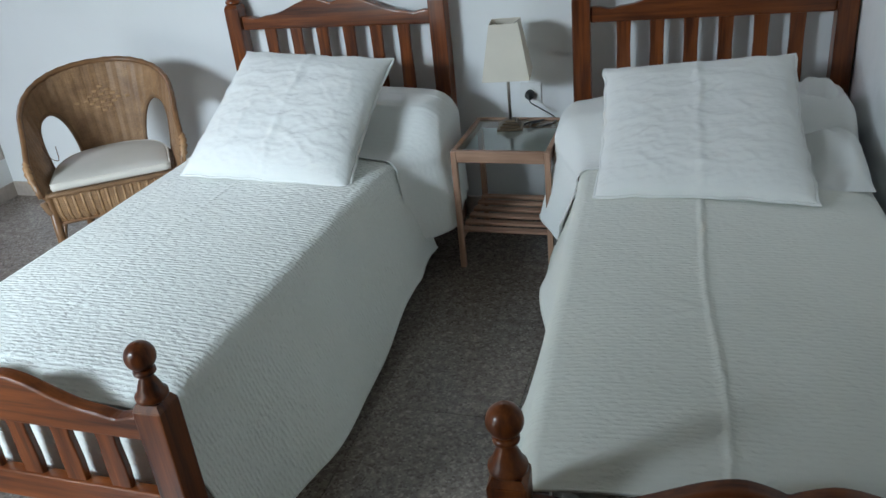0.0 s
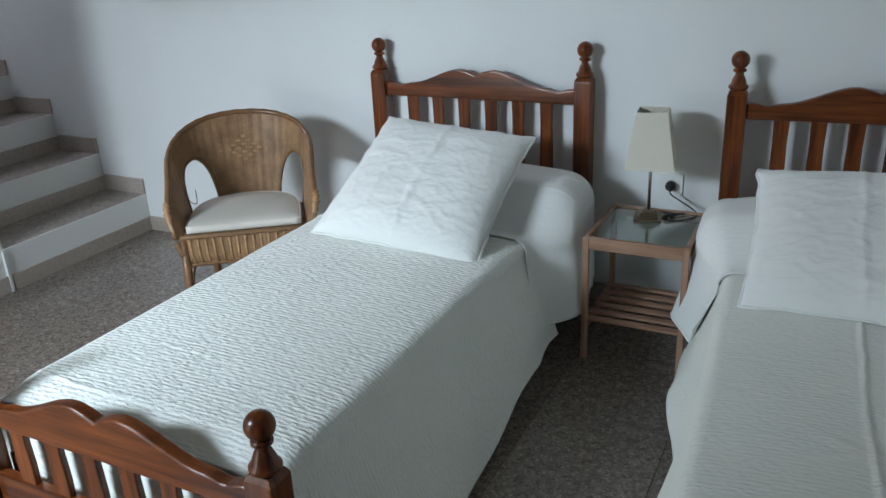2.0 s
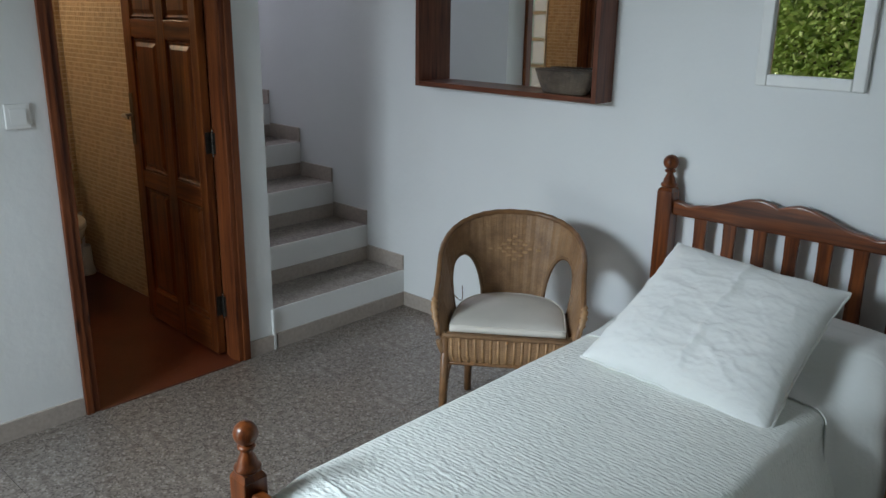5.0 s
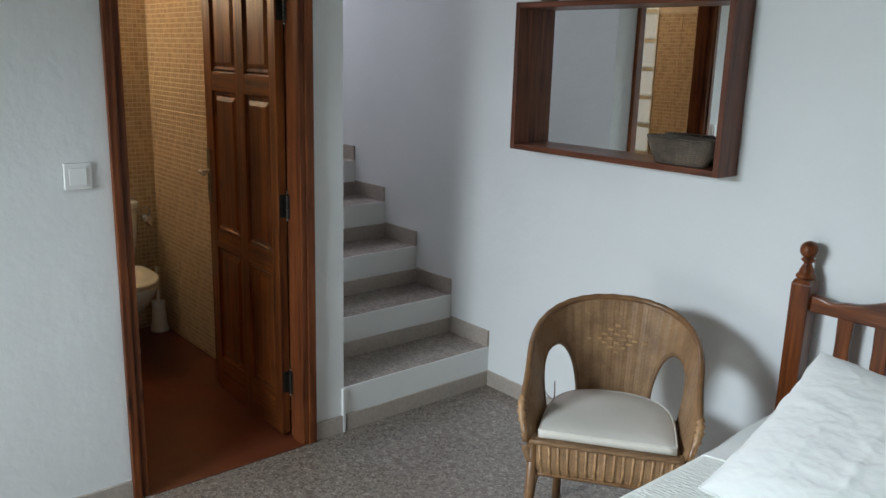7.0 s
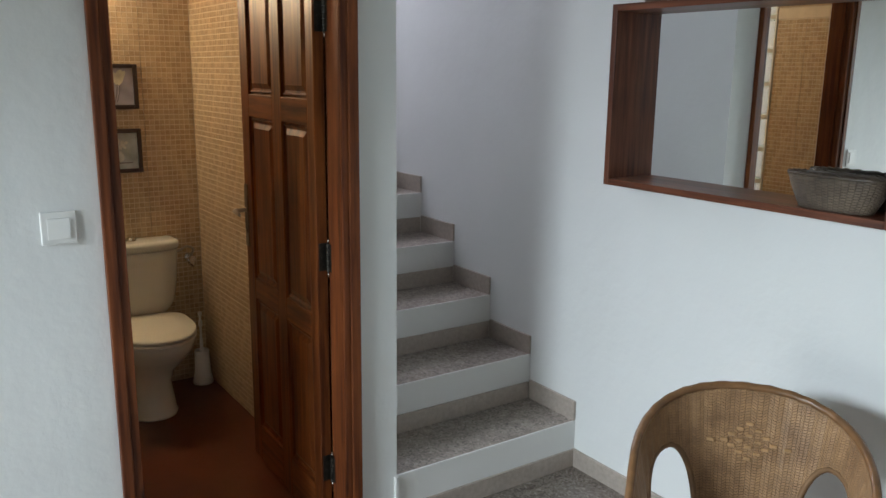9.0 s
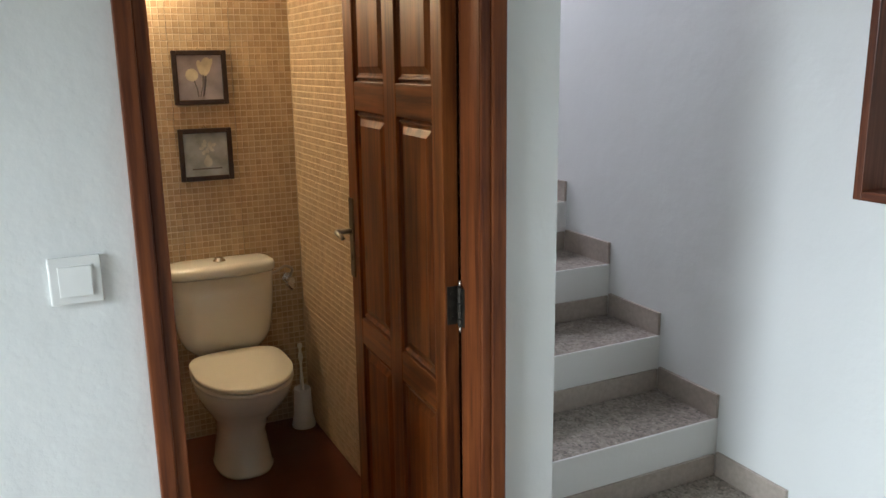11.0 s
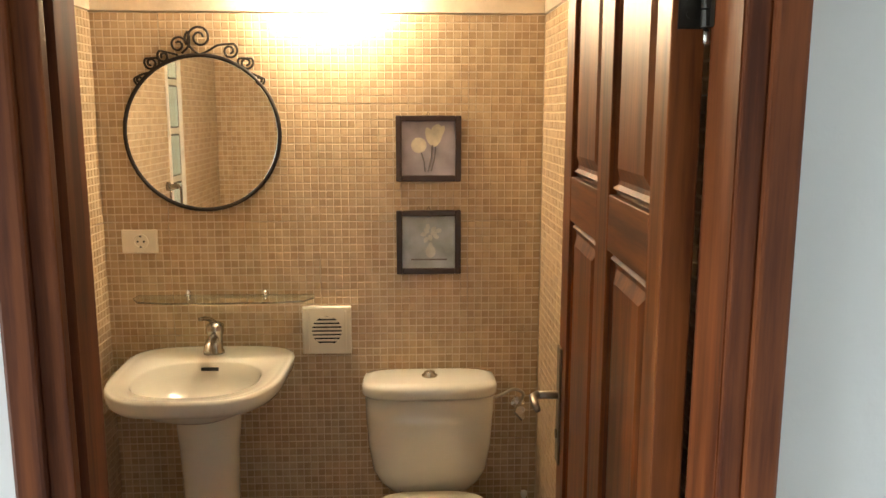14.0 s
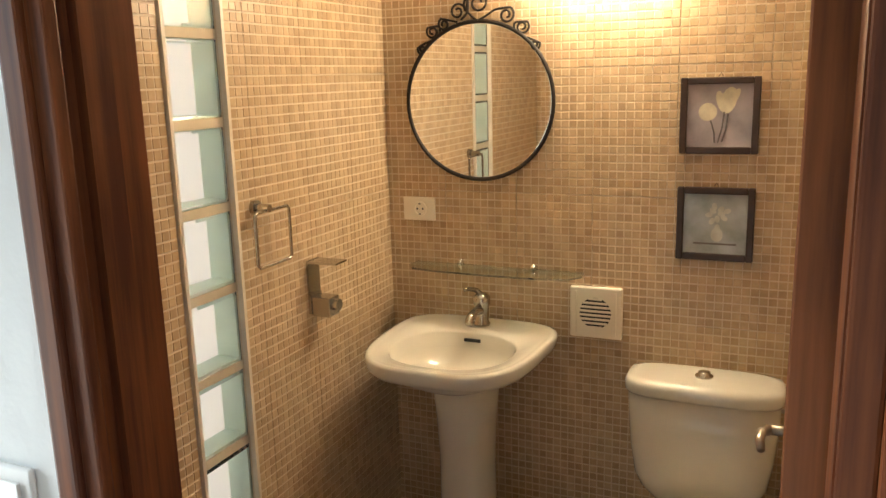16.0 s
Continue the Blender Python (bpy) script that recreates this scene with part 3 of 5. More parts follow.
socket(pose(2.665, 0, 0.505), M_PLASTIC, "wall_socket", "white square wall socket above the bedside table")

# ---- mirror shelf and picture mirror ----
MX0, MX1, MZ0, MZ1, MD = 0.200, 1.190, 1.178, 1.775, 0.122
ms = thing("mirror_shelf", "reddish wooden box shelf with a mirror back on the white wall", "mirror shelf", pose(MX0, 0, MZ0))
W, H = MX1 - MX0, MZ1 - MZ0
for a in (boxes((0, -MD, 0, 0.022, -0.001, H)), boxes((W - 0.022, -MD, 0, W, -0.001, H))):
    bevelled(part("side", a, M_SHELFW, ms), 0.0015)
for a in (boxes((0.0222, -MD + 0.001, 0, W - 0.0222, -0.001, 0.022)), boxes((0.0222, -MD + 0.001, H - 0.022, W - 0.0222, -0.001, H))):
    bevelled(part("board", a, M_SHELFX, ms), 0.0015)
part("mirror", boxes((0.0222, -0.014, 0.0222, W - 0.0222, -0.004, H - 0.0222)), M_MIRROR, ms, "clear mirror back")


def basket(name, label, place, rx, ry, h, flare, n=40, p=2.6):
    b = thing(name, label, "basket", place)
    bm = bmesh.new()
    lay = bm.loops.layers.uv.verify()
    prof = [(0.0, 0.0), (0.25, 0.18), (0.6, 0.6), (1.0, 1.0)]
    rr = []
    steps = 12
    for k in range(steps + 1):
        t = k / steps
        f = 1 - flare * (1 - t) ** 1.3
        rr.append(ring(0, 0, h * t, rx * f + 0.0015 * math.sin(k * 3.1), ry * f + 0.0015 * math.sin(k * 3.1), n, p))
    inner = [[v * 1 for v in r] for r in rr[::-1]]
    for r in inner:
        for v in r:
            v.x *= 0.94
            v.y *= 0.92
            v.z = max(v.z, 0.006)
    loft(bm, rr + inner)
    for f in bm.faces:
        for lo in f.loops:
            c = lo.vert.co
            lo[lay].uv = (math.atan2(c.y / ry, c.x / rx) * (rx + ry) / 2, c.z)
    part("weave", bm, M_BASKET, b, smooth=True)
    bm = bmesh.new()
    tube(bm, [v + Vector((0, 0, 0.002 * math.sin(i * 2.2))) for i, v in enumerate(ring(0, 0, h, rx * 0.98, ry * 0.98, n * 2, p))], 0.0055, 6, closed=True)
    part("rim", bm, M_BASKET, b, smooth=True)
    return b


basket("basket", "dark woven oval basket standing in the mirror shelf", pose(1.008, -0.068, MZ0 + 0.0225), 0.142, 0.048, 0.092, 0.28)
basket("basket", "small round dark woven basket on top of the mirror shelf", pose(0.33, -0.062, MZ1 + 0.0005), 0.052, 0.052, 0.11, 0.35, p=2.0)
basket("basket", "small round dark woven basket on top of the mirror shelf", pose(0.55, -0.062, MZ1 + 0.0005), 0.046, 0.046, 0.10, 0.35, p=2.0)

PXa, PXb, PZa, PZb = 1.767, 2.125, 1.288, 1.78
pm = thing("wall_mirror", "small mirror in a white painted wooden frame on the white wall", "mirror", pose(PXa, 0, PZa))
W, H, F = PXb - PXa, PZb - PZa, 0.040
for a in ((0, -0.028, 0, F, -0.001, H), (W - F, -0.028, 0, W, -0.001, H), (F + 0.0002, -0.0275, 0, W - F - 0.0002, -0.001, F), (F + 0.0002, -0.0275, H - F, W - F - 0.0002, -0.001, H)):
    bevelled(part("frame_bar", boxes(a), M_WHITEFRAME, pm), 0.005, 3)
part("mirror", boxes((F, -0.012, F, W - F, -0.004, H - F)), M_MIRROR, pm, "clear mirror glass")

# ---- beds ----
def turned_finial(bm, x, y, z, r=0.029):
    prof = [(0.024, 0.0), (0.031, 0.006), (0.031, 0.014), (0.024, 0.020), (0.022, 0.030), (0.016, 0.044), (0.013, 0.050), (0.013, 0.055), (0.021, 0.060), (0.021, 0.066), (0.014, 0.070)]
    zc = 0.070 + r * 0.88
    prof += [(r * math.cos(a), zc + r * math.sin(a)) for a in (radians(-62 + 148 * i / 11) for i in range(12))]
    prof.append((0.002, zc + r))
    lathe(bm, prof, x, y, z, 28)


def crest_outline(x0, x1, zb, ze, rise, n=64):
    pts = [(x0, zb), (x1, zb)]
    for i in range(n + 1):
        u = 1 - 2 * i / n
        a = abs(u)
        h = smoothstep(0.72, 0.17, a) - 0.34 * max(0.0, 1 - a / 0.17) ** 1.5 - 0.16 * math.exp(-((a - 0.83) / 0.07) ** 2)
        pts.append((x0 + (x1 - x0) * (u + 1) / 2, ze + rise * h))
    return pts


def bed_end(name, bed, w, y, post_top, zb, ze, rise, low0, low1, slats, x0=0.0):
    """A headboard or footboard: two turned posts, a crested rail, a low rail and flat slats."""
    end = new(name)
    end.parent = bed
    P = 0.031
    for x in (x0, w):
        bm = bmesh.new()
        box(bm, x - P, y - P, 0, x + P, y + P, post_top - 0.012, bev=0.004)
        loft(bm, [ring(x, y, post_top - 0.012, P * 1.36, P * 1.36, 4, 2, math.pi / 4), ring(x, y, post_top, P * 1.06, P * 1.06, 4, 2, math.pi / 4)])
        turned_finial(bm, x, y, post_top)
        ob = part("post", bm, M_BEDZ, end)
        for f in ob.data.polygons:
            f.use_smooth = f.center.z > post_top + 0.001
    bm = prism(bmesh.new(), crest_outline(x0 + P, w - P, zb, ze, rise), y - 0.016, y + 0.016)
    bevelled(part("crest_rail", bm, M_BEDX, end), 0.006, 3)
    bevelled(part("low_rail", boxes((x0 + P, y - 0.014, low0, w - P, y + 0.014, low1)), M_BEDX, end), 0.004)
    gap = (w - x0 - 2 * P) / (slats + 1)
    for i in range(slats):
        x = x0 + P + gap * (i + 1)
        hw = 0.026
        bm = bmesh.new()
        loft(bm, [[Vector((x - k, y - 0.008, z)), Vector((x + k, y - 0.008, z)), Vector((x + k, y + 0.008, z)), Vector((x - k, y + 0.008, z))] for z, k in ((low1 - 0.004, hw * 0.92), (low1 + (zb - low1) * 0.35, hw), (low1 + (zb - low1) * 0.8, hw * 0.86), (zb + 0.004, hw * 0.95))])
        bevelled(part("slat", bm, M_BEDZ, end), 0.003)
    return end


TURN2 = 4.0
BED2 = pose(2.872, -0.040, 0, 0, 0, TURN2)


def bed(place, y_foot, w, label, foot_in=0.0, head_drop=0.0, foot_drop=0.0):
    b = thing("bed_frame", label, "bed", place, "matching single beds")
    yh = -0.058
    k = head_drop
    bed_end("headboard", b, w, yh, 0.905 - k, 0.800 - k * 0.6, 0.853 - k * 0.6, 0.058, 0.30, 0.38, 6)
    bed_end("footboard", b, w, y_foot, 0.535 - foot_drop, 0.415, 0.472, 0.062, 0.20, 0.275, 6, foot_in)
    for s in (0.030, w - 0.052):
        bevelled(part("side_rail", boxes((s, y_foot + 0.032, 0.20, s + 0.022, yh - 0.032, 0.30)), M_BEDY, b), 0.003)
    return b


bed(pose(1.502, 0, 0), -1.955, 0.846, "varnished brown pine bed frame beside the cane chair", 0.0, 0.015, 0.022)
bed(BED2 @ pose(0, -0.01, 0), -1.985, 0.835, "varnished brown pine bed frame against the side wall", 0.034, 0.028, 0.010)


def mattress(x0, x1, y0, place=Matrix()):
    m = thing("mattress", "white single mattress lying in the pine bed frame", "mattress", place @ pose((x0 + x1) / 2, (y0 - 0.1) / 2, 0.215))
    w, d = (x1 - x0) / 2, (-0.1 - y0) / 2
    bm = loft(bmesh.new(), [ring(0, 0, z, w - e, d - e, 40, 9) for z, e in ((0, 0.02), (0.02, 0), (0.19, 0), (0.215, 0.02))])
    part("cover", bm, M_SHEET, m, smooth=False)


mattress(1.555, 2.280, -1.90)
mattress(0.06, 0.78, -1.93, BED2)


def spread_point(u, v, P):
    """u runs from one hem up round over the top to the other hem, v from foot to head."""
    y = P["y0"] + (P["y1"] - P["y0"]) * v
    zt, seed = P["z"], P["seed"]
    lift, (bul_l, bul_r) = P["lift"](y), P["bulge"](y)
    hem = P["hem"](y)
    low = P["low"]
    top_l, top_r = zt + lift * low, zt + lift
    rnd_l, rnd_r = 0.045 + 0.55 * bul_l, 0.045 + 0.55 * bul_r
    flat_l, flat_r = P["w"] + bul_l - rnd_l * 0.8, P["w"] + bul_r - rnd_r * 0.8
    tail_l, tail_r = top_l - rnd_l - hem[0], top_r - rnd_r - hem[1]
    left = flat_l + rnd_l * math.pi / 2 + tail_l
    s = u * (left + flat_r + rnd_r * math.pi / 2 + tail_r) - left
    sg = 1 if s > 0 else -1
    a = abs(s)
    flat, rnd = (flat_r, rnd_r) if sg > 0 else (flat_l, rnd_l)
    arc = rnd * math.pi / 2
    g = 1 - (1 - low) * smoothstep(-P["w"] * 0.25, -P["w"] * 0.95, s if a < flat else sg * flat)
    top = zt + lift * g
    q = 0.0
    if a < flat:
        x, z, side = a, P["crown"] * (1 - (a / flat) ** 3), 0.0
    elif a < flat + arc:
        t = (a - flat) / rnd
        x, z, side = flat + rnd * math.sin(t), -rnd * (1 - math.cos(t)), t / 1.5708
    else:
        d = a - flat - arc
        tail = tail_r if sg > 0 else tail_l
        q = min(1.0, d / max(0.02, tail))
        x, z, side = flat + rnd, -rnd - d, 1.0
        fold = 0.020 * math.sin(y * 8.0 + 1.3 * math.sin(y * 4 + sg)) + 0.014 * nz(y * 3.3, sg * 4.0, seed)
        x += q ** 1.15 * (P["flare"][0 if sg < 0 else 1] * (1 - (0.0 if P.get("wall") else 0.45) * smoothstep(-0.85, -0.55, y)) * (1 + (0.7 * smoothstep(-1.6, -1.9, y) if sg < 0 else 0)) + fold) + 0.007 * nz(y * 4, z * 5, seed)
        if sg < 0 and not P.get("wall") and low == 1.0:
            x += 0.13 * smoothstep(-1.72, -1.90, y) * min(1.0, q * 2.5)
    X, Z = sg * x, top + z
    row = math.sin(y * 2 * math.pi / 0.0175 + 1.2 * nz(X * 5, y * 5, 3.0))
    cell = 0.55 + 0.45 * math.sin(X * 2 * math.pi / 0.03 + 4 * nz(X * 6, y * 22, 7.0))
    relief = P["relief"] * (1 - 0.8 * side) * (row * cell * 0.12 + 0.5 * nz(X * 55, y * 85, seed))
    k = nz(X * 1.2, y * 5, seed + 9)
    crease = 0.0062 * max(0, 1 - abs(k) * 38) * smoothstep(0.0, 0.3, nz(X * 2, y * 1.5, seed + 3)) * (1 - side)
    seam = (0.0055 if P.get("wall") else 0.002) * math.exp(-((X + 0.06 - 0.02 * nz(y * 2, 0) - 0.006 * nz(y * 14, 2.0)) / 0.006) ** 2) * (1 - side)
    wr = 0.0018 * nz(X * 6, y * 4, seed + 2) + 0.0009 * nz(X * 17, y * 11, seed)
    if side < 0.99:
        Z += relief + crease + seam + wr
    else:
        X += sg * (relief + wr)
    if P.get("wall") and sg > 0:
        X = min(X, P["wall"] - 0.004 + 0.002 * nz(y * 9, Z * 9))
    return Vector((X, y, Z))


def cloth(name, label, category, place, P, nu, nv, mat):
    c = thing(name, label, category, place)
    bm = grid_mesh(bmesh.new(), lambda u, v: spread_point(u, v, P), nu, nv)
    ob = part("cloth", bm, mat, c, smooth=True)
    m = ob.modifiers.new("thickness", "SOLIDIFY")
    m.thickness, m.offset = 0.004, -1
    if P.get("foot"):
        y, z, w_ = P["y0"] - 0.008, P["z"] - 0.02, P["w"] - 0.012
        fold = lambda u, v: Vector(((u * 2 - 1) * w_, y - 0.004 * v + 0.003 * nz(u * 9, v * 3, P["seed"]), z - 0.27 * v - 0.01 * math.sin(u * 7)))
        part("foot_drop", grid_mesh(bmesh.new(), fold, 80, 30), mat, c, smooth=True)
    for edge in ([(0.0, i / 160) for i in range(161)], [(1.0, i / 160) for i in range(161)], [(i / 200, 0.0) for i in range(201)]):
        part("hem", tube(bmesh.new(), [spread_point(u, v, P) for u, v in edge], 0.0032, 6), mat, c, smooth=True)
    return c


def spread_hem(y):
    lo = 0.085 + 0.045 * math.sin((y + 0.9) * 3.4) + 0.02 * nz(y * 3, 8.0) - 0.05 * smoothstep(-1.6, -1.9, y) - 0.04 * smoothstep(-0.82, -0.66, y)
    return lo + 0.05, lo


BED1_MID, BED2_MID = pose(1.915, 0, 0), BED2 @ pose(0.425, 0, 0)
for place, w, seed, wall, y0, tag_, mat in ((BED1_MID, 0.398, 1.0, None, -1.905, "beside the cane chair", M_QUILT), (BED2_MID, 0.392, 6.0, 0.437, -1.935, "against the side wall", M_QUILT3)):
    cloth("bedspread", "white quilted cotton spread on the bed " + tag_, "bedspread", place,
          dict(y0=y0, y1=-0.50, w=w, z=0.452, bulge=lambda y, wall=wall: (0.0 if wall else 0.016, 0.0), lift=lambda y, y0=y0: -0.02 * smoothstep(y0 + 0.10, y0, y), low=1.0, crown=0.012, hem=spread_hem,
               flare=(0.10, 0.125) if not wall else (0.075, 0.0), seed=seed, wall=wall, foot=True, relief=0.0013 if not wall else 0.0008),
          250, 330, mat)


def bolster_lift(y):
    return 0.128 * smoothstep(-0.57, -0.36, y) * (1 - 0.7 * smoothstep(-0.22, -0.09, y))


for place, w, seed, wall, low, tag_ in ((BED1_MID, 0.402, 2.0, None, 0.15, "beside the cane chair"), (BED2_MID, 0.396, 9.0, 0.437, 0.75, "against the side wall")):
    cloth("pillow_spread", "white cotton cover over the bolster " + tag_, "bedspread", place,
          dict(y0=-0.60, y1=-0.10, w=w, z=0.4575, bulge=(lambda y: (0.0, 0.004 + 0.106 * smoothstep(-0.60, -0.44, y) * (1 - 0.4 * smoothstep(-0.25, -0.1, y)))) if not wall else (lambda y: (0.003 + 0.080 * smoothstep(-0.59, -0.36, y), 0.0)),
               lift=bolster_lift, low=low, crown=0.016, hem=lambda y: (0.18 + 0.02 * math.sin(y * 11) + 0.09 * smoothstep(-0.52, -0.60, y) ** 2, 0.165 + 0.02 * math.sin(y * 14) + 0.06 * smoothstep(-0.53, -0.60, y) ** 2), flare=(0.03, 0.03) if not wall else (0.035, 0.0), seed=seed, wall=wall, relief=0.0004),
          150, 80, M_QUILT2)

# rumpled end of the second bed's spread
bump_ = thing("rumpled_spread", "rumpled fold of white cotton spread between pillow and wall", "bedspread", pose(3.632, -0.42, 0.47))
bm = bmesh.new()


def rumple(u, v):
    a, b = u * 2 - 1, v * 2 - 1
    r = max(0.0, 1 - a * a) ** 0.5 * max(0.0, 1 - b * b) ** 0.4
    back = 0.175 * math.exp(-((b - 0.40) / 0.30) ** 2 - ((a + 0.05) / 1.2) ** 2)
    front = 0.085 * math.exp(-((b + 0.40) / 0.32) ** 2)
    fold = 0.010 * math.sin(b * 9 + a * 3.5) + 0.005 * math.sin(a * 7 - b * 4) + 0.022 * nz(a * 2, b * 3, 4.4)
    return Vector((a * 0.105 + 0.008 * nz(b * 4, a), b * 0.34, -0.012 + r * (0.02 + back + front + fold)))


grid_mesh(bm, rumple, 36, 60)
part("cloth", bm, M_QUILT2, bump_, smooth=True)


def cushion(name, label, bl, br, tl, tr, thick, seed):
    bl, br, tl, tr = map(Vector, (bl, br, tl, tr))
    c = (bl + br + tl + tr) / 4
    ex, ey = (br - bl + tr - tl) / 4, (tl - bl + tr - br) / 4
    n = ex.cross(ey).normalized()
    t = thing(name, label, "cushion", Matrix.Translation(c - n * thick * 0.25))

    def pt(a, b, side):
        base = (bl * (1 - a) * (1 - b) + br * (1 + a) * (1 - b) + tl * (1 - a) * (1 + b) + tr * (1 + a) * (1 + b)) / 4 - c
        pull = 1 - 0.055 * (1 - b * b) * a * a - 0.0
        pull2 = 1 - 0.055 * (1 - a * a) * b * b
        base = ex * (base.dot(ex) / ex.length_squared) * pull + ey * (base.dot(ey) / ey.length_squared) * pull2
        puff = (max(0, 1 - a ** 4) * max(0, 1 - b ** 4)) ** 0.55
        h = thick * 0.5 * puff
        w = 0.0
        if side > 0:
            w = 0.0045 * nz(a * 3.5, b * 7, seed) * puff + 0.0024 * nz(a * 14, b * 22, seed) * puff + 0.0016 * nz(a * 40, b * 52, seed)
            w += 0.0035 * max(0, 1 - abs(a + 0.04 * nz(b * 2, 0.5, seed)) * 16) + 0.003 * max(0, 1 - abs(nz(a * 2.2, b * 4.5, seed + 5)) * 9) * puff
        edge = 0.007 * nz(a * 4, b * 6, seed + 2)
        return base + n * (side * h + w) + ex.normalized() * edge * abs(a) ** 6 + ey.normalized() * edge * abs(b) ** 6

    bm = bmesh.new()
    for side in (1, -1):
        grid_mesh(bm, lambda u, v: pt(u * 2 - 1, v * 2 - 1, side), 90, 84)
    bmesh.ops.remove_doubles(bm, verts=bm.verts, dist=0.0012)
    part("cover", bm, M_QUILT2, t, smooth=True)
    bm = bmesh.new()
    m = 30
    loop = [pt(-1 + 2 * i / m, -1, -1) for i in range(m)] + [pt(1, -1 + 2 * i / m, -1) for i in range(m)] + [pt(1 - 2 * i / m, 1, -1) for i in range(m)] + [pt(-1, 1 - 2 * i / m, -1) for i in range(m)]
    tube(bm, loop, 0.0045, 6, closed=True)
    part("piping", bm, M_QUILT2, t, smooth=True)
    return t


cushion("cushion", "large square white quilted cushion leaning askew on the bolster", (1.655, -0.822, 0.487), (2.258, -0.868, 0.487), (1.718, -0.41, 0.838), (2.268, -0.37, 0.738), 0.150, 3.0)
cushion("cushion", "large square white quilted cushion leaning against the headboard slats", (3.006, -0.875, 0.492), (3.582, -0.890, 0.492), (2.992, -0.39, 0.705), (3.548, -0.38, 0.765), 0.12, 8.0)

# ---- bedside table, lamp and cord ----
NX0, NX1, NY0, NY1, NZ = 2.480, 2.822, -0.480, -0.115, 0.448
ns = thing("bedside_table", "small wooden bedside table with glass top and slatted shelf", "bedside table", pose(NX0, NY0, 0))
w, d = NX1 - NX0, NY1 - NY0
for x in (0, w - 0.020):
    for y in (0, d - 0.020):
        bevelled(part("leg", boxes((x, y, 0, x + 0.020, y + 0.020, NZ - 0.001)), M_NIGHTZ, ns), 0.002)
for a in ((0.0202, 0.002, NZ - 0.042, w - 0.0202, 0.018, NZ), (0.0202, d - 0.018, NZ - 0.042, w - 0.0202, d - 0.002, NZ)):
    bevelled(part("apron", boxes(a), M_NIGHTX, ns), 0.002)
for a in ((0.002, 0.0202, NZ - 0.042, 0.018, d - 0.0202, NZ), (w - 0.018, 0.0202, NZ - 0.042, w - 0.002, d - 0.0202, NZ)):
    bevelled(part("apron", boxes(a), M_NIGHTX, ns), 0.002)
part("glass_top", boxes((0.0185, 0.0185, NZ - 0.012, w - 0.0185, d - 0.0185, NZ - 0.006)), M_TABLEGLASS, ns, "greenish clear glass top")
for x in (0.004, w - 0.020):
    bevelled(part("shelf_rail", boxes((x, 0.0202, 0.113, x + 0.016, d - 0.0202, 0.135)), M_NIGHTX, ns), 0.002)
for k in range(6):
    y = 0.022 + k * (d - 0.044 - 0.028) / 5
    bevelled(part("slat", boxes((0.0045, y, 0.1352, w - 0.0045, y + 0.028, 0.145)), M_NIGHTX, ns), 0.002)

LAMPX, LAMPY = 2.632, -0.215
lp = thing("table_lamp", "small lamp with square linen shade on the bedside table", "table lamp", pose(LAMPX, LAMPY, NZ - 0.0055, 0, 0, 8))
bm = bmesh.new()
for h0, h1, r0, r1 in ((0, 0.008, 0.050, 0.050), (0.008, 0.016, 0.038, 0.038), (0.016, 0.024, 0.030, 0.030), (0.024, 0.032, 0.021, 0.019)):
    loft(bm, [ring(0, 0, h0, r0 * 1.3, r0 * 1.3, 4, 2, math.pi / 4), ring(0, 0, h1, r1 * 1.3, r1 * 1.3, 4, 2, math.pi / 4)])
bevelled(part("base", bm, M_BRASS, lp, "dark bronze stepped base"), 0.001)
part("stem", cyl(bmesh.new(), (0, 0, 0.030), (0, 0, 0.245), 0.0055), M_NICKEL, lp, smooth=True)
bm = bmesh.new()
cyl(bm, (0, 0, 0.235), (0, 0, 0.275), 0.013)
part("lamp_holder", bm, M_PLASTIC, lp, smooth=True)
part("bulb", lathe(bmesh.new(), [(0.010, 0.275), (0.012, 0.285), (0.022, 0.305), (0.024, 0.32), (0.016, 0.338), (0.002, 0.345)], n=16), M_PLASTIC, lp, "unlit opal bulb", smooth=True)
bm = bmesh.new()
z0, z1, r0, r1 = 0.190, 0.378, 0.082 * 1.414, 0.050 * 1.414
loft(bm, [ring(0, 0, z, r * k, r * k, 4, 2, math.pi / 4) for z, r, k in ((z0, r0, 1), (z1, r1, 1), (z1, r1, 0.965), (z0, r0, 0.975))], closed=True)
bevelled(part("shade", bm, M_SHADE, lp, "off-white linen shade"), 0.0015)
bm = bmesh.new()
for a in range(4):
    t = a * math.pi / 2 + math.pi / 4
    tube(bm, [(0, 0, z1 - 0.03), (math.cos(t) * r1 * 0.95, math.sin(t) * r1 * 0.95, z1 - 0.006)], 0.0013, 6)
part("shade_carrier", bm, M_NICKEL, lp)

plug = thing("lamp_plug", "black plug and cord in the white wall socket", "cable", pose(2.665, -0.013, 0.505))
bm = lathe(bmesh.new(), [(0.002, 0), (0.017, 0.0), (0.018, 0.008), (0.017, 0.024), (0.008, 0.034), (0.002, 0.035)], n=20)
bmesh.ops.rotate(bm, cent=(0, 0, 0), matrix=Matrix.Rotation(radians(90), 3, "X"), verts=bm.verts)
part("plug_body", bm, M_BLACK, plug, smooth=True)


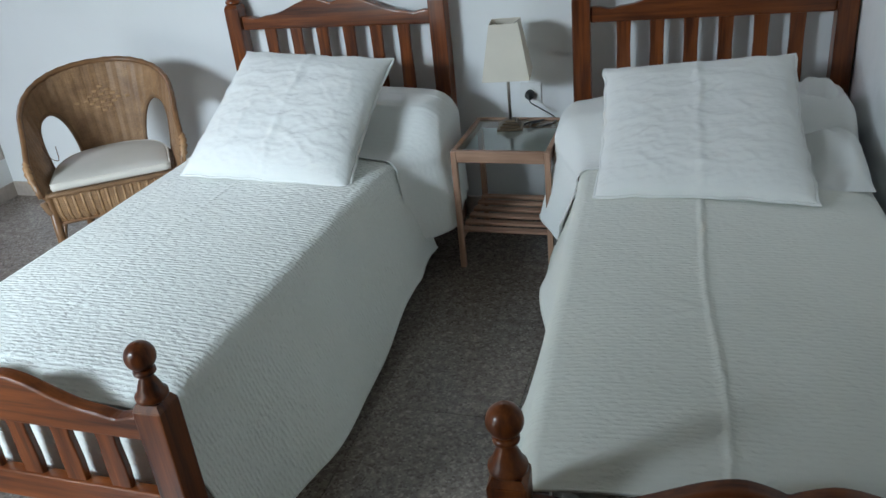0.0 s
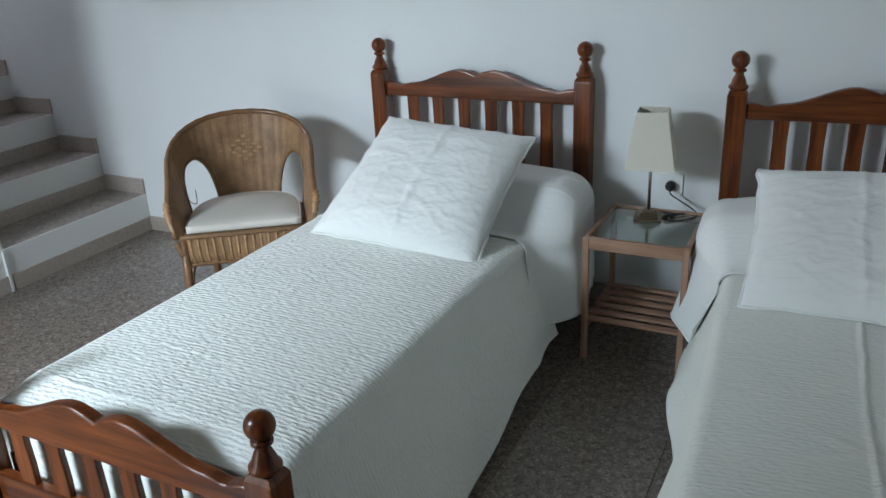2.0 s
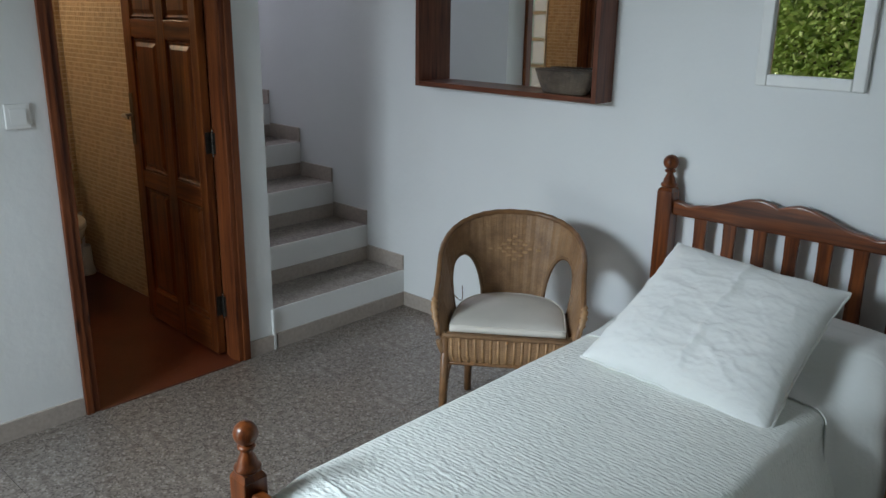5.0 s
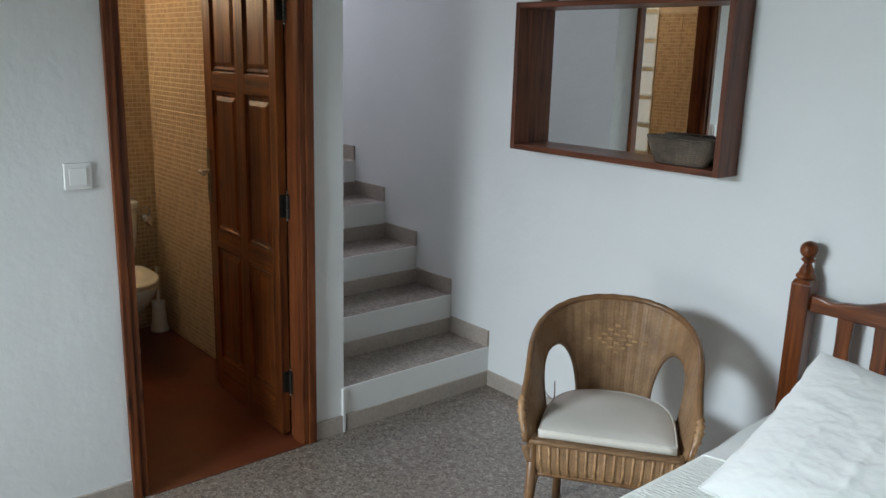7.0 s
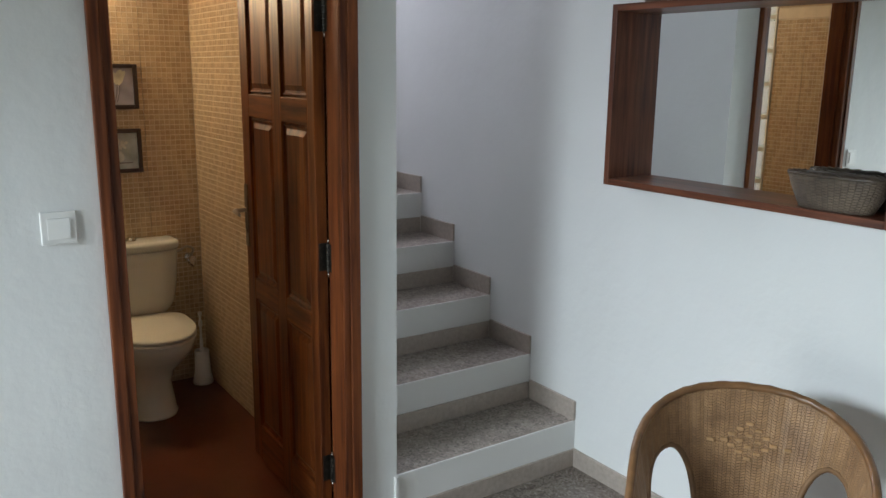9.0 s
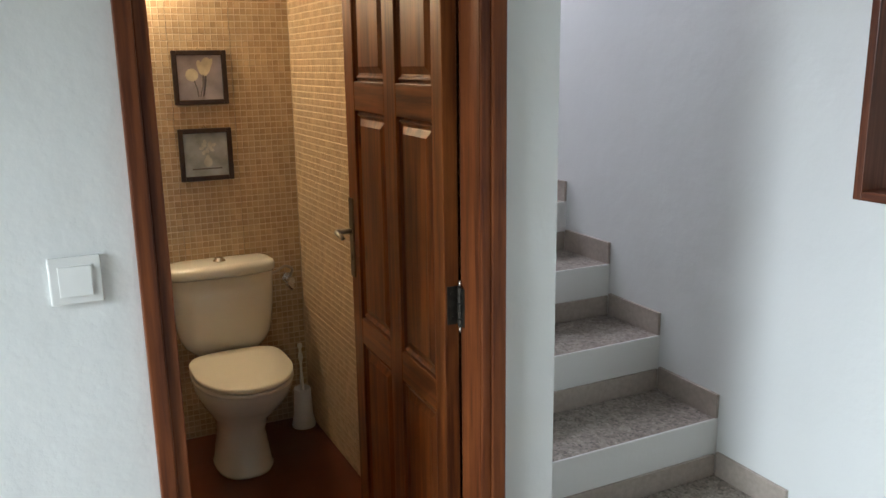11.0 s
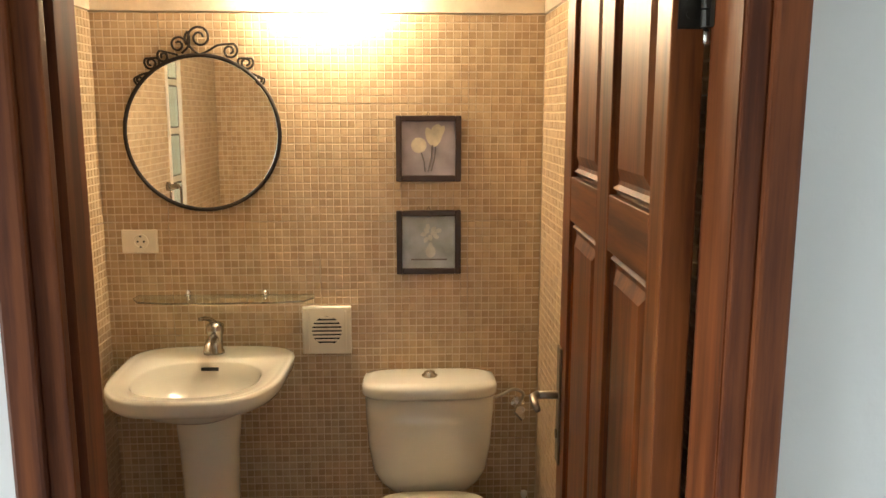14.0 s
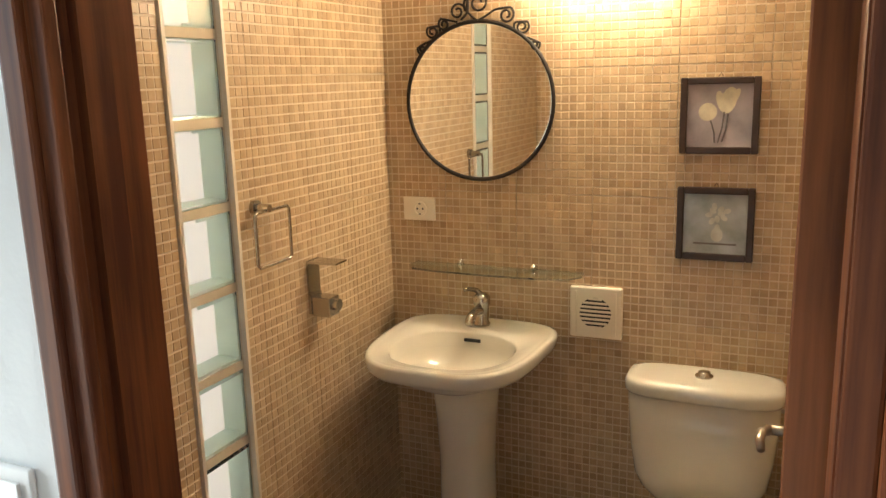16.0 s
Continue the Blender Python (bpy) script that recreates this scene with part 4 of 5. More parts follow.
def curve_through(pts, n=10):
    pts = [Vector(p) for p in pts]
    q = [pts[0] * 2 - pts[1]] + pts + [pts[-1] * 2 - pts[-2]]
    out = []
    for i in range(1, len(q) - 2):
        for k in range(n):
            t = k / n
            a, b, c, d = q[i - 1], q[i], q[i + 1], q[i + 2]
            out.append(0.5 * (2 * b + (c - a) * t + (2 * a - 5 * b + 4 * c - d) * t * t + (3 * b - a - 3 * c + d) * t ** 3))
    return out + [pts[-1]]


bm = bmesh.new()
zc = NZ - 0.0035 - 0.505
tube(bm, curve_through([(0, -0.034, 0), (0.012, -0.050, -0.020), (0.045, -0.045, zc + 0.018), (0.105, -0.09, zc), (0.110, -0.16, zc), (0.05, -0.21, zc), (0.035, -0.17, zc), (0.075, -0.13, zc + 0.003), (0.030, -0.16, zc + 0.003), (0.000, -0.19, zc), (-0.028, -0.202, zc + 0.004)], 8), 0.0028, 6)
part("cord", bm, M_BLACK, plug, smooth=True)


# ---- cane armchair ----
chair = thing("cane_armchair", "woven honey-brown cane armchair with rounded back and worn arm", "armchair", pose(1.150, -0.553, 0, 0, 0, 35.6))
SEAT = 0.385


def shell(u, v):
    """u: -1..1 along the horseshoe, v: 0 at the seat frame, 1 at the rim."""
    a = abs(u)
    sg = 1 if u >= 0 else -1

    def plan(rx, ry, fwd):
        if a < 0.6:
            t = a / 0.6 * math.pi / 2
            return Vector((rx * math.sin(t) ** 0.9, ry * math.cos(t) ** 0.9))
        return Vector((rx * (1 - 0.10 * ((a - 0.6) / 0.4) ** 2), -fwd * (a - 0.6) / 0.4))
    base, top = plan(0.212, 0.200, 0.200), plan(0.268, 0.270, 0.205)
    zt = 0.345 + 0.403 * math.cos(min(1, a / 1.02) * math.pi / 2) ** 0.62
    top.x += 0.013 * math.exp(-((a - 0.90) / 0.10) ** 2)
    k = v ** 1.15
    p = base.lerp(top, k)
    return Vector((sg * p.x, p.y, SEAT - 0.06 + (zt - SEAT + 0.06) * v))


def hole_span(v):
    return 0.170 + 0.115 * v, 0.545 - 0.03 * v


def in_hole(u, v):
    lo, hi = hole_span(v)
    return abs((abs(u * 2 - 1) - (lo + hi) / 2) / ((hi - lo) / 2)) ** 2.5 + abs((v - 0.375) / 0.335) ** 2.5 < 1


bm = grid_mesh(bmesh.new(), lambda u, v: shell(u * 2 - 1, v) * (1 + 0.007 * math.sin(u * 230)), 320, 60, uv=(1.5, 0.42), keep=lambda u, v: not in_hole(u, v))
ob = part("woven_back", bm, M_WICKER, chair, smooth=True)
sm = ob.modifiers.new("thickness", "SOLIDIFY")
sm.thickness, sm.offset = 0.011, 0
bm = bmesh.new()
tube(bm, [shell(-1 + 2 * i / 90, 1) + Vector((0, 0, 0.0012 * math.sin(i * 1.9))) for i in range(91)], 0.011, 8)
part("rim", bm, M_CANE, chair, smooth=True)
for sg in (-1, 1):
    bm = bmesh.new()
    pts = []
    for i in range(48):
        t = 2 * math.pi * i / 48
        c_, s_ = (math.copysign(abs(q) ** 0.8, q) for q in (math.cos(t), math.sin(t)))
        lo, hi = hole_span(0.375 + 0.337 * s_)
        pts.append(shell(sg * ((lo + hi) / 2 + (hi - lo) / 2 * c_), 0.375 + 0.337 * s_))
    tube(bm, pts, 0.0085, 8, closed=True)
    part("arm_opening_rim", bm, M_WICKER, chair, smooth=True)
# diamond of open weave in the back
for r in range(7):
    for c in range(-5, 6):
        if abs(c) + abs(r - 3) * 1.4 > 5 or (r + c) % 2:
            continue
        p = shell(c * 0.027, 0.56 + r * 0.036)
        bm = bmesh.new()
        box(bm, p.x - 0.0095, p.y - 0.0105, p.z - 0.0052, p.x + 0.0095, p.y - 0.0045, p.z + 0.0052, bev=0.002, seg=1)
        part("raised_weave", bm, M_CANELIGHT, chair)
# seat frame with its woven skirt
plan_pts = [(-0.225, -0.205), (-0.215, 0.02), (-0.165, 0.14), (-0.08, 0.19), (0, 0.20), (0.08, 0.19), (0.165, 0.14), (0.215, 0.02), (0.225, -0.205)]


def seat_ring(z, k=1.0, n=8):
    c = curve_through([(x * k, y * k, z) for x, y in plan_pts], n)
    m = 16
    return c + [Vector((0.225 * k - 0.45 * k * i / m, -0.205 * k, z)) for i in range(1, m)]


bm = bmesh.new()
lay = bm.loops.layers.uv.verify()
loft(bm, [seat_ring(0.286, 0.955), seat_ring(0.315, 1.0), seat_ring(0.392, 1.02), seat_ring(0.399, 0.98)])
L = len(seat_ring(0))
for f in bm.faces:
    for lo in f.loops:
        c = lo.vert.co
        lo[lay].uv = (c.x if abs(c.y + 0.2) < 0.02 else math.atan2(c.x, c.y) * 0.24, c.z)
part("seat_skirt", bm, M_WICKER, chair, smooth=False)
bm = bmesh.new()
low_, mid_, high_ = (seat_ring(z, k, 12) for z, k in ((0.289, 0.954), (0.318, 0.998), (0.388, 1.016)))
run = 0.0
for i in range(1, len(mid_)):
    run += (mid_[i] - mid_[i - 1]).length
    if run > 0.0125:
        run = 0.0
        tube(bm, [low_[i], mid_[i], high_[i]], 0.0052, 5)
part("skirt_weave", bm, M_SKIRTCANE, chair, smooth=True)
bm = bmesh.new()
tube(bm, [p + Vector((0, 0, 0.002 * math.sin(i * 2.1))) for i, p in enumerate(seat_ring(0.395, 1.01))], 0.009, 6, closed=True)
part("seat_rim", bm, M_WICKER, chair, smooth=True)
bm = bmesh.new()
tube(bm, seat_ring(0.284, 0.95), 0.0075, 6, closed=True)
part("low_rim", bm, M_CANE, chair, smooth=True)
for sx, sy, zt in ((-1, -1, 0.395), (1, -1, 0.395), (-1, 1, 0.39), (1, 1, 0.39)):
    x, y = sx * (0.222 if sy < 0 else 0.165), (-0.198 if sy < 0 else 0.135)
    bm = bmesh.new()
    cyl(bm, (x * 1.04, y * (1.02 if sy < 0 else 1.25), 0.002), (x, y, zt), 0.0155, 12)
    part("leg", bm, M_CANE, chair, smooth=True)
for sx in (-1, 1):
    bm = bmesh.new()
    tube(bm, curve_through([(sx * 0.224, -0.198, 0.13), (sx * 0.21, -0.14, 0.255), (sx * 0.15, -0.10, 0.284)], 8), 0.008, 6)
    part("brace", bm, M_CANE, chair, smooth=True)
    bm = bmesh.new()
    tube(bm, curve_through([(sx * 0.228, -0.200, 0.33), (sx * 0.238, -0.200, 0.355), (sx * 0.243, -0.200, 0.375)], 6), 0.016, 8)
    part("arm_wrap", bm, M_WICKER, chair, smooth=True)
    bm = bmesh.new()
    tube(bm, [shell(sx * (0.86 + 0.13 * i / 14), 1) + Vector((sx * (0.004 + 0.003 * math.sin(i * 2.3)), -0.002, 0)) for i in range(15)], 0.0140, 9, taper=lambda q: 0.55 + 0.45 * math.sin(math.pi * min(1, q * 1.25)) ** 0.7)
    part("elbow_wrap", bm, M_SKIRTCANE, chair, "lumpy wrapped cane at the elbow", smooth=True)
bm = bmesh.new()
tube(bm, curve_through([shell(-0.53, 0.58), shell(-0.56, 0.50) + Vector((0.02, -0.03, -0.01)), shell(-0.58, 0.46) + Vector((0.05, -0.03, -0.01)), shell(-0.52, 0.52) + Vector((0.045, -0.02, 0))], 8), 0.0016, 6)
part("loose_strand", bm, M_CANE, chair, "loose bent strand of cane")

sc = thing("seat_cushion", "cream cotton seat pad lying on the cane armchair", "cushion", pose(1.150, -0.553, 0.400, 0, 0, 35.6))
pad = lambda z, k: [Vector((p.x * k, (p.y + 0.01) * k - 0.01, z)) for p in seat_ring(0, 1)]
bm = loft(bmesh.new(), [pad(0.002, 0.90), pad(0.004, 0.925), pad(0.016, 0.932), pad(0.029, 0.925), pad(0.033, 0.88), pad(0.036, 0.6), pad(0.037, 0.2)])
part("pad", bm, M_SEAT, sc, smooth=True)
bm = tube(bmesh.new(), pad(0.030, 0.926), 0.0028, 6, closed=True)
part("piping", bm, M_SEAT, sc, smooth=True)

# ---- bathroom: fittings ----
FX, FS, FN = -1.76, -2.28, -0.92      # tile faces
wc = thing("toilet", "white ceramic close-coupled toilet with closed lid on the terracotta floor", "toilet", pose(FX + 0.003, -1.277, 0))
# local x grows from the wall into the room
bm = bmesh.new()
loft(bm, [ring(0.285 + dx, 0, z, rx, ry, 40, 2.4) for z, dx, rx, ry in ((0.0, 0, 0.150, 0.108), (0.012, 0, 0.152, 0.110), (0.02, 0, 0.146, 0.104), (0.16, 0, 0.130, 0.088), (0.22, 0.01, 0.150, 0.105), (0.29, 0.05, 0.200, 0.145), (0.35, 0.075, 0.232, 0.170), (0.385, 0.08, 0.240, 0.178), (0.400, 0.08, 0.238, 0.176))])
part("bowl", bm, M_CERAMIC, wc, smooth=True)
bm = bmesh.new()
loft(bm, [ring(0.105, 0, z, rx, ry, 40, 3.6) for z, rx, ry in ((0.400, 0.070, 0.095), (0.415, 0.080, 0.128), (0.445, 0.086, 0.160), (0.48, 0.088, 0.178), (0.56, 0.089, 0.191), (0.64, 0.090, 0.197), (0.722, 0.090, 0.200))])
part("cistern", bm, M_CERAMIC, wc, smooth=True)
bm = bmesh.new()
loft(bm, [ring(0.106, 0, z, rx, ry, 40, 3.8) for z, rx, ry in ((0.7225, 0.094, 0.203), (0.732, 0.099, 0.209), (0.752, 0.099, 0.209), (0.764, 0.092, 0.202), (0.769, 0.07, 0.18))])
part("cistern_lid", bm, M_CERAMIC, wc, smooth=True)
bm = lathe(bmesh.new(), [(0.024, 0.768), (0.024, 0.773), (0.017, 0.776), (0.016, 0.783), (0.002, 0.785)], 0.108, 0.0, 0, 24)
part("flush_button", bm, M_SATIN, wc, "chrome flush button", smooth=True)


def seat_outline(z, k, cx=0.395, dx=0.245, dy=0.178):
    out = []
    for i in range(48):
        a = 2 * math.pi * i / 48
        c, s = math.cos(a), math.sin(a)
        x = dx * (c if c > 0 else -abs(c) ** (2 / 4.5)) * (1.0 if c > 0 else 0.78)
        y = dy * (math.copysign(abs(s) ** (0.92 if c > 0 else 0.7), s))
        out.append(Vector((cx + x * k, y * k, z)))
    return out


bm = loft(bmesh.new(), [seat_outline(0.4005, 0.97), seat_outline(0.404, 1.0), seat_outline(0.414, 1.0), seat_outline(0.4155, 0.985)])
part("seat", bm, M_SEATLID, wc, smooth=True)
bm = loft(bmesh.new(), [seat_outline(0.4185, 0.975), seat_outline(0.421, 1.0), seat_outline(0.431, 0.998), seat_outline(0.437, 0.97), seat_outline(0.439, 0.6), seat_outline(0.4395, 0.2)])
part("lid", bm, M_SEATLID, wc, smooth=True)
bm = bmesh.new()
for y in (-0.075, 0.075):
    part("lid_hinge", cyl(bmesh.new(), (0.205, y - 0.02, 0.425), (0.205, y + 0.02, 0.425), 0.010, 12), M_CHROME, wc, smooth=True)

valve = thing("angle_valve", "chrome stop valve with hose beside the cistern", "valve", pose(FX, -0.985, 0.640))
bm = bmesh.new()
cyl(bm, (0.0005, 0, 0), (0.012, 0, 0), 0.022, 20)
cyl(bm, (0.012, 0, 0), (0.060, 0, 0), 0.009, 14)
cyl(bm, (0.045, -0.012, -0.012), (0.045, 0.012, -0.040), 0.013, 12)
cyl(bm, (0.060, 0, 0), (0.078, 0, 0), 0.015, 8)
part("valve_body", bm, M_CHROME, valve, smooth=False)
bm = tube(bmesh.new(), curve_through([(0.045, 0, 0.010), (0.05, 0.012, 0.045), (0.055, -0.02, 0.062), (0.07, -0.06, 0.050), (0.085, -0.092, 0.046)], 8), 0.0055, 8)
part("hose", bm, M_NICKEL, valve, smooth=True)

brush = thing("toilet_brush", "white plastic toilet brush in its tall holder beside the toilet", "toilet brush", pose(-1.665, -0.972, 0))
part("holder", lathe(bmesh.new(), [(0.040, 0.0), (0.049, 0.004), (0.050, 0.012), (0.040, 0.06), (0.036, 0.17), (0.034, 0.176), (0.031, 0.17), (0.030, 0.03), (0.002, 0.028)], n=28), M_PLASTIC, brush, smooth=True)
part("brush_handle", lathe(bmesh.new(), [(0.002, 0.05), (0.008, 0.05), (0.008, 0.16), (0.0085, 0.22), (0.0055, 0.24), (0.0055, 0.29), (0.010, 0.305), (0.010, 0.32), (0.006, 0.335), (0.006, 0.35), (0.011, 0.362), (0.009, 0.372), (0.002, 0.376)], n=16), M_PLASTIC, brush, smooth=True)

basin = thing("washbasin", "white ceramic pedestal washbasin under the round mirror", "washbasin", pose(FX + 0.002, -1.939, 0))


def basin_ring(z, k, inner=0.0, cx=0.262, n=56):
    out = []
    for i in range(n):
        a = 2 * math.pi * i / n
        c, s = math.cos(a), math.sin(a)
        x = math.copysign(abs(c) ** (2 / (2.7 if c > 0 else 5.5)), c) * 0.262
        y = math.copysign(abs(s) ** (2 / 3.4), s) * 0.245
        y *= 1 - 0.05 * (x / 0.262)
        out.append(Vector((cx + x * k - inner, y * k, z)))
    return out


BZ = 0.843
rows = [(0.738, 0.40, -0.02), (0.766, 0.60, -0.01), (0.785, 0.84, 0.0), (0.797, 0.955, 0), (0.810, 0.985, 0), (0.835, 1.0, 0), (BZ, 0.985, 0), (BZ + 0.001, 0.955, 0), (BZ - 0.001, 0.92, 0), (BZ - 0.003, 0.88, 0)]
rings = [basin_ring(z, k, dx) for z, k, dx in rows]
# bowl: sunk oval in front of the tap ledge
for z, rx, ry in ((BZ - 0.005, 0.163, 0.181), (BZ - 0.012, 0.157, 0.174), (BZ - 0.05, 0.149, 0.163), (BZ - 0.088, 0.130, 0.140), (BZ - 0.114, 0.08, 0.085), (BZ - 0.120, 0.012, 0.012)):
    rings.append([Vector((0.305 + rx * math.copysign(abs(math.cos(a)) ** (2 / 2.4), math.cos(a)), ry * math.copysign(abs(math.sin(a)) ** (2 / 2.4), math.sin(a)), z)) for a in (2 * math.pi * i / 56 for i in range(56))])
bm = loft(bmesh.new(), [[v for v in r] for r in rings], cap0=True)
part("bowl", bm, M_CERAMIC, basin, smooth=True)
bm = loft(bmesh.new(), [ring(0.235, 0.012, z, rx, ry, 36, 2.6) for z, rx, ry in ((0.0, 0.110, 0.092), (0.02, 0.108, 0.088), (0.12, 0.09, 0.078), (0.5, 0.086, 0.078), (0.62, 0.092, 0.084), (0.735, 0.10, 0.092))])
part("pedestal", bm, M_CERAMIC, basin, smooth=True)
# solid black block paints the shade of the overflow slot, which is not cut
bm = boxes((0.138, -0.026, BZ - 0.034, 0.1560, 0.026, BZ - 0.024))
part("overflow", bm, M_BLACK, basin, "black block in place of the shaded overflow slot")
bm = lathe(bmesh.new(), [(0.022, 0), (0.022, 0.002), (0.016, 0.003), (0.002, 0.004)], 0.305, 0, BZ - 0.121, 20)
part("drain", bm, M_CHROME, basin, smooth=True)
tap = thing("basin_tap", "chrome single-lever mixer tap standing on the washbasin", "tap", pose(FX + 0.085, -1.935, BZ + 0.001))
bm = lathe(bmesh.new(), [(0.026, 0), (0.026, 0.006), (0.021, 0.012), (0.022, 0.055), (0.027, 0.068), (0.027, 0.088), (0.016, 0.098), (0.002, 0.100)], n=24)
part("tap_body", bm, M_SATIN, tap, smooth=True)
bm = tube(bmesh.new(), curve_through([(0.0, 0, 0.045), (0.045, 0, 0.055), (0.088, 0, 0.048), (0.108, 0, 0.030)], 8), 0.0145, 12, taper=lambda t: 1 - 0.15 * t)
part("spout", bm, M_SATIN, tap, smooth=True)
bm = tube(bmesh.new(), curve_through([(0, 0, 0.092), (0.008, -0.012, 0.108), (0.034, -0.022, 0.118), (0.060, -0.030, 0.122)], 8), 0.009, 10, taper=lambda t: 1 - 0.35 * t)
part("lever", bm, M_SATIN, tap, smooth=True)

mr = thing("round_mirror", "round wall mirror in a black iron frame with scrollwork", "mirror", pose(FX, -1.962, 1.513))
RAD = 0.231


def yz_ring(r, x, n=72):
    return [Vector((x, r * math.cos(2 * math.pi * i / n), r * math.sin(2 * math.pi * i / n))) for i in range(n)]


part("mirror", loft(bmesh.new(), [yz_ring(RAD, 0.006), yz_ring(RAD, 0.014), yz_ring(RAD - 0.006, 0.0155)]), M_MIRROR, mr, "clear mirror glass")
part("frame_hoop", tube(bmesh.new(), yz_ring(RAD + 0.001, 0.014, 96), 0.0062, 8, closed=True), M_IRON, mr, smooth=True)


def scroll(cy, cz, r, turns, start, way, tail):
    pts = []
    n = int(26 * turns)
    for i in range(n + 1):
        t = i / n
        a = start + way * 2 * math.pi * turns * (1 - t)
        rr = r * (0.28 + 0.72 * t)
        pts.append(Vector((0.014, cy + rr * math.cos(a), cz + rr * math.sin(a))))
    return pts + [p for p in curve_through([pts[-1]] + [Vector((0.014, y, z)) for y, z in tail], 8)[1:]]


for pts in (
    scroll(0.004, 0.284, 0.034, 1.5, radians(180), -1, [(-0.030, 0.262), (-0.002, 0.235)]),
    scroll(-0.060, 0.262, 0.025, 1.4, radians(0), 1, [(-0.040, 0.282), (-0.030, 0.300), (-0.028, 0.262), (-0.050, 0.237)]),
    scroll(0.092, 0.245, 0.024, 1.4, radians(60), -1, [(0.060, 0.262), (0.030, 0.246), (0.004, 0.234)]),
    scroll(-0.105, 0.228, 0.019, 1.3, radians(120), 1, [(-0.085, 0.238), (-0.062, 0.232)]),
    scroll(0.140, 0.210, 0.021, 1.4, radians(40), -1, [(0.118, 0.222), (0.116, 0.200)]),
    scroll(-0.143, 0.208, 0.020, 1.4, radians(140), 1, [(-0.122, 0.222), (-0.118, 0.200)]),
    scroll(0.178, 0.158, 0.015, 1.3, radians(20), -1, [(0.165, 0.175), (0.140, 0.182)]),
    scroll(-0.180, 0.158, 0.015, 1.3, radians(160), 1, [(-0.168, 0.176), (-0.140, 0.182)]),
):
    part("scroll", tube(bmesh.new(), pts, 0.0036, 6), M_IRON, mr, smooth=True)

s = thing("wall_socket", "cream wall socket on the mosaic tiles above the washbasin", "power socket", pose(FX, -2.172, 1.181, 0, 0, 90))
bevelled(part("plate", boxes((-0.055, -0.010, -0.037, 0.055, -0.0005, 0.037)), M_CREAM, s), 0.003)
bm = loft(bmesh.new(), [[Vector((0.004 + math.cos(a) * r, y, math.sin(a) * r)) for a in (2 * math.pi * i / 24 for i in range(24))] for r, y in ((0.0235, -0.0102), (0.0225, -0.0135), (0.018, -0.0135), (0.017, -0.0108))], cap0=False)
part("outlet", bm, M_CREAM, s)
bm = bmesh.new()
for dx in (-0.0055, 0.0135):
    cyl(bm, (dx, -0.0109, 0), (dx, -0.0116, 0), 0.0032, 8)
for dz in (-0.0165, 0.0165):
    box(bm, 0.001, -0.0145, dz - 0.002, 0.007, -0.0125, dz + 0.002)
part("contacts", bm, M_BLACK, s)

gs = thing("glass_shelf", "narrow clear glass shelf under the round mirror", "shelf", pose(FX, -1.912, 1.004))
bm = bmesh.new()
loft(bm, [[Vector((0.004, -0.272, z)), Vector((0.05, -0.278, z)), Vector((0.095, -0.250, z)), Vector((0.112, -0.17, z)), Vector((0.118, 0, z)), Vector((0.112, 0.17, z)), Vector((0.095, 0.250, z)), Vector((0.05, 0.278, z)), Vector((0.004, 0.272, z))] for z in (0, 0.006)])
part("shelf_glass", bm, M_TABLEGLASS, gs, "greenish clear glass plate")
for y in (-0.12, 0.12):
    bm = bmesh.new()
    cyl(bm, (0.0005, y, 0.010), (0.020, y, 0.010), 0.008, 14)
    cyl(bm, (0.010, y, -0.005), (0.010, y, 0.022), 0.006, 12)
    part("shelf_pin", bm, M_CHROME, gs, smooth=True)

fan = thing("extractor_fan", "cream plastic extractor fan with round grille on mosaic tiles", "extractor fan", pose(FX, -1.600, 0.893))
bevelled(part("housing", boxes((0.0005, -0.0775, -0.0775, 0.022, 0.0775, 0.0775)), M_CREAM, fan), 0.005, 3)
# no hole is cut: a black disc paints the shade behind the louvres
bm = loft(bmesh.new(), [yz_ring(0.047, 0.0225, 40), yz_ring(0.047, 0.0228, 40)])
part("opening", bm, M_BLACK, fan, "black disc in place of the shaded round opening")
for k in range(8):
    z = -0.043 + k * 0.0123
    r = (0.0475 ** 2 - z * z) ** 0.5
    part("louvre", boxes((0.0232, -r, z - 0.0031, 0.0262, r, z + 0.0031)), M_CREAM, fan)
for a in (-0.062, 0.056):
    bevelled(part("grille_bar", boxes((0.0223, a, -0.0655, 0.027, a + 0.006, 0.0655)), M_CREAM, fan), 0.001)

M_PIC1 = plain("picture_mauve", (0.40, 0.37, 0.42), 0.5, vary=0.22, scale=14)
M_PIC2 = plain("picture_grey_blue", (0.40, 0.46, 0.51), 0.5, vary=0.25, scale=18)
M_PALE = plain("picture_pale_yellow", (0.70, 0.67, 0.54), 0.6, vary=0.2, scale=30)
M_STEM = plain("picture_stem", (0.16, 0.15, 0.16), 0.6)
M_PALE2 = plain("picture_pale_grey", (0.60, 0.63, 0.62), 0.6, vary=0.2, scale=30)


def blob(y, z, ry, rz, tilt=0.0, x=0.0085):
    bm, ps = bmesh.new(), []
    for i in range(16):
        a = 2 * math.pi * i / 16
        u, w = ry * math.cos(a), rz * math.sin(a)
        ps.append(bm.verts.new((x, y + u * math.cos(tilt) - w * math.sin(tilt), z + u * math.sin(tilt) + w * math.cos(tilt))))
    bm.faces.new(ps)
    part("painted_blossom", bm, M_PALE if which == 0 else M_PALE2, pic)


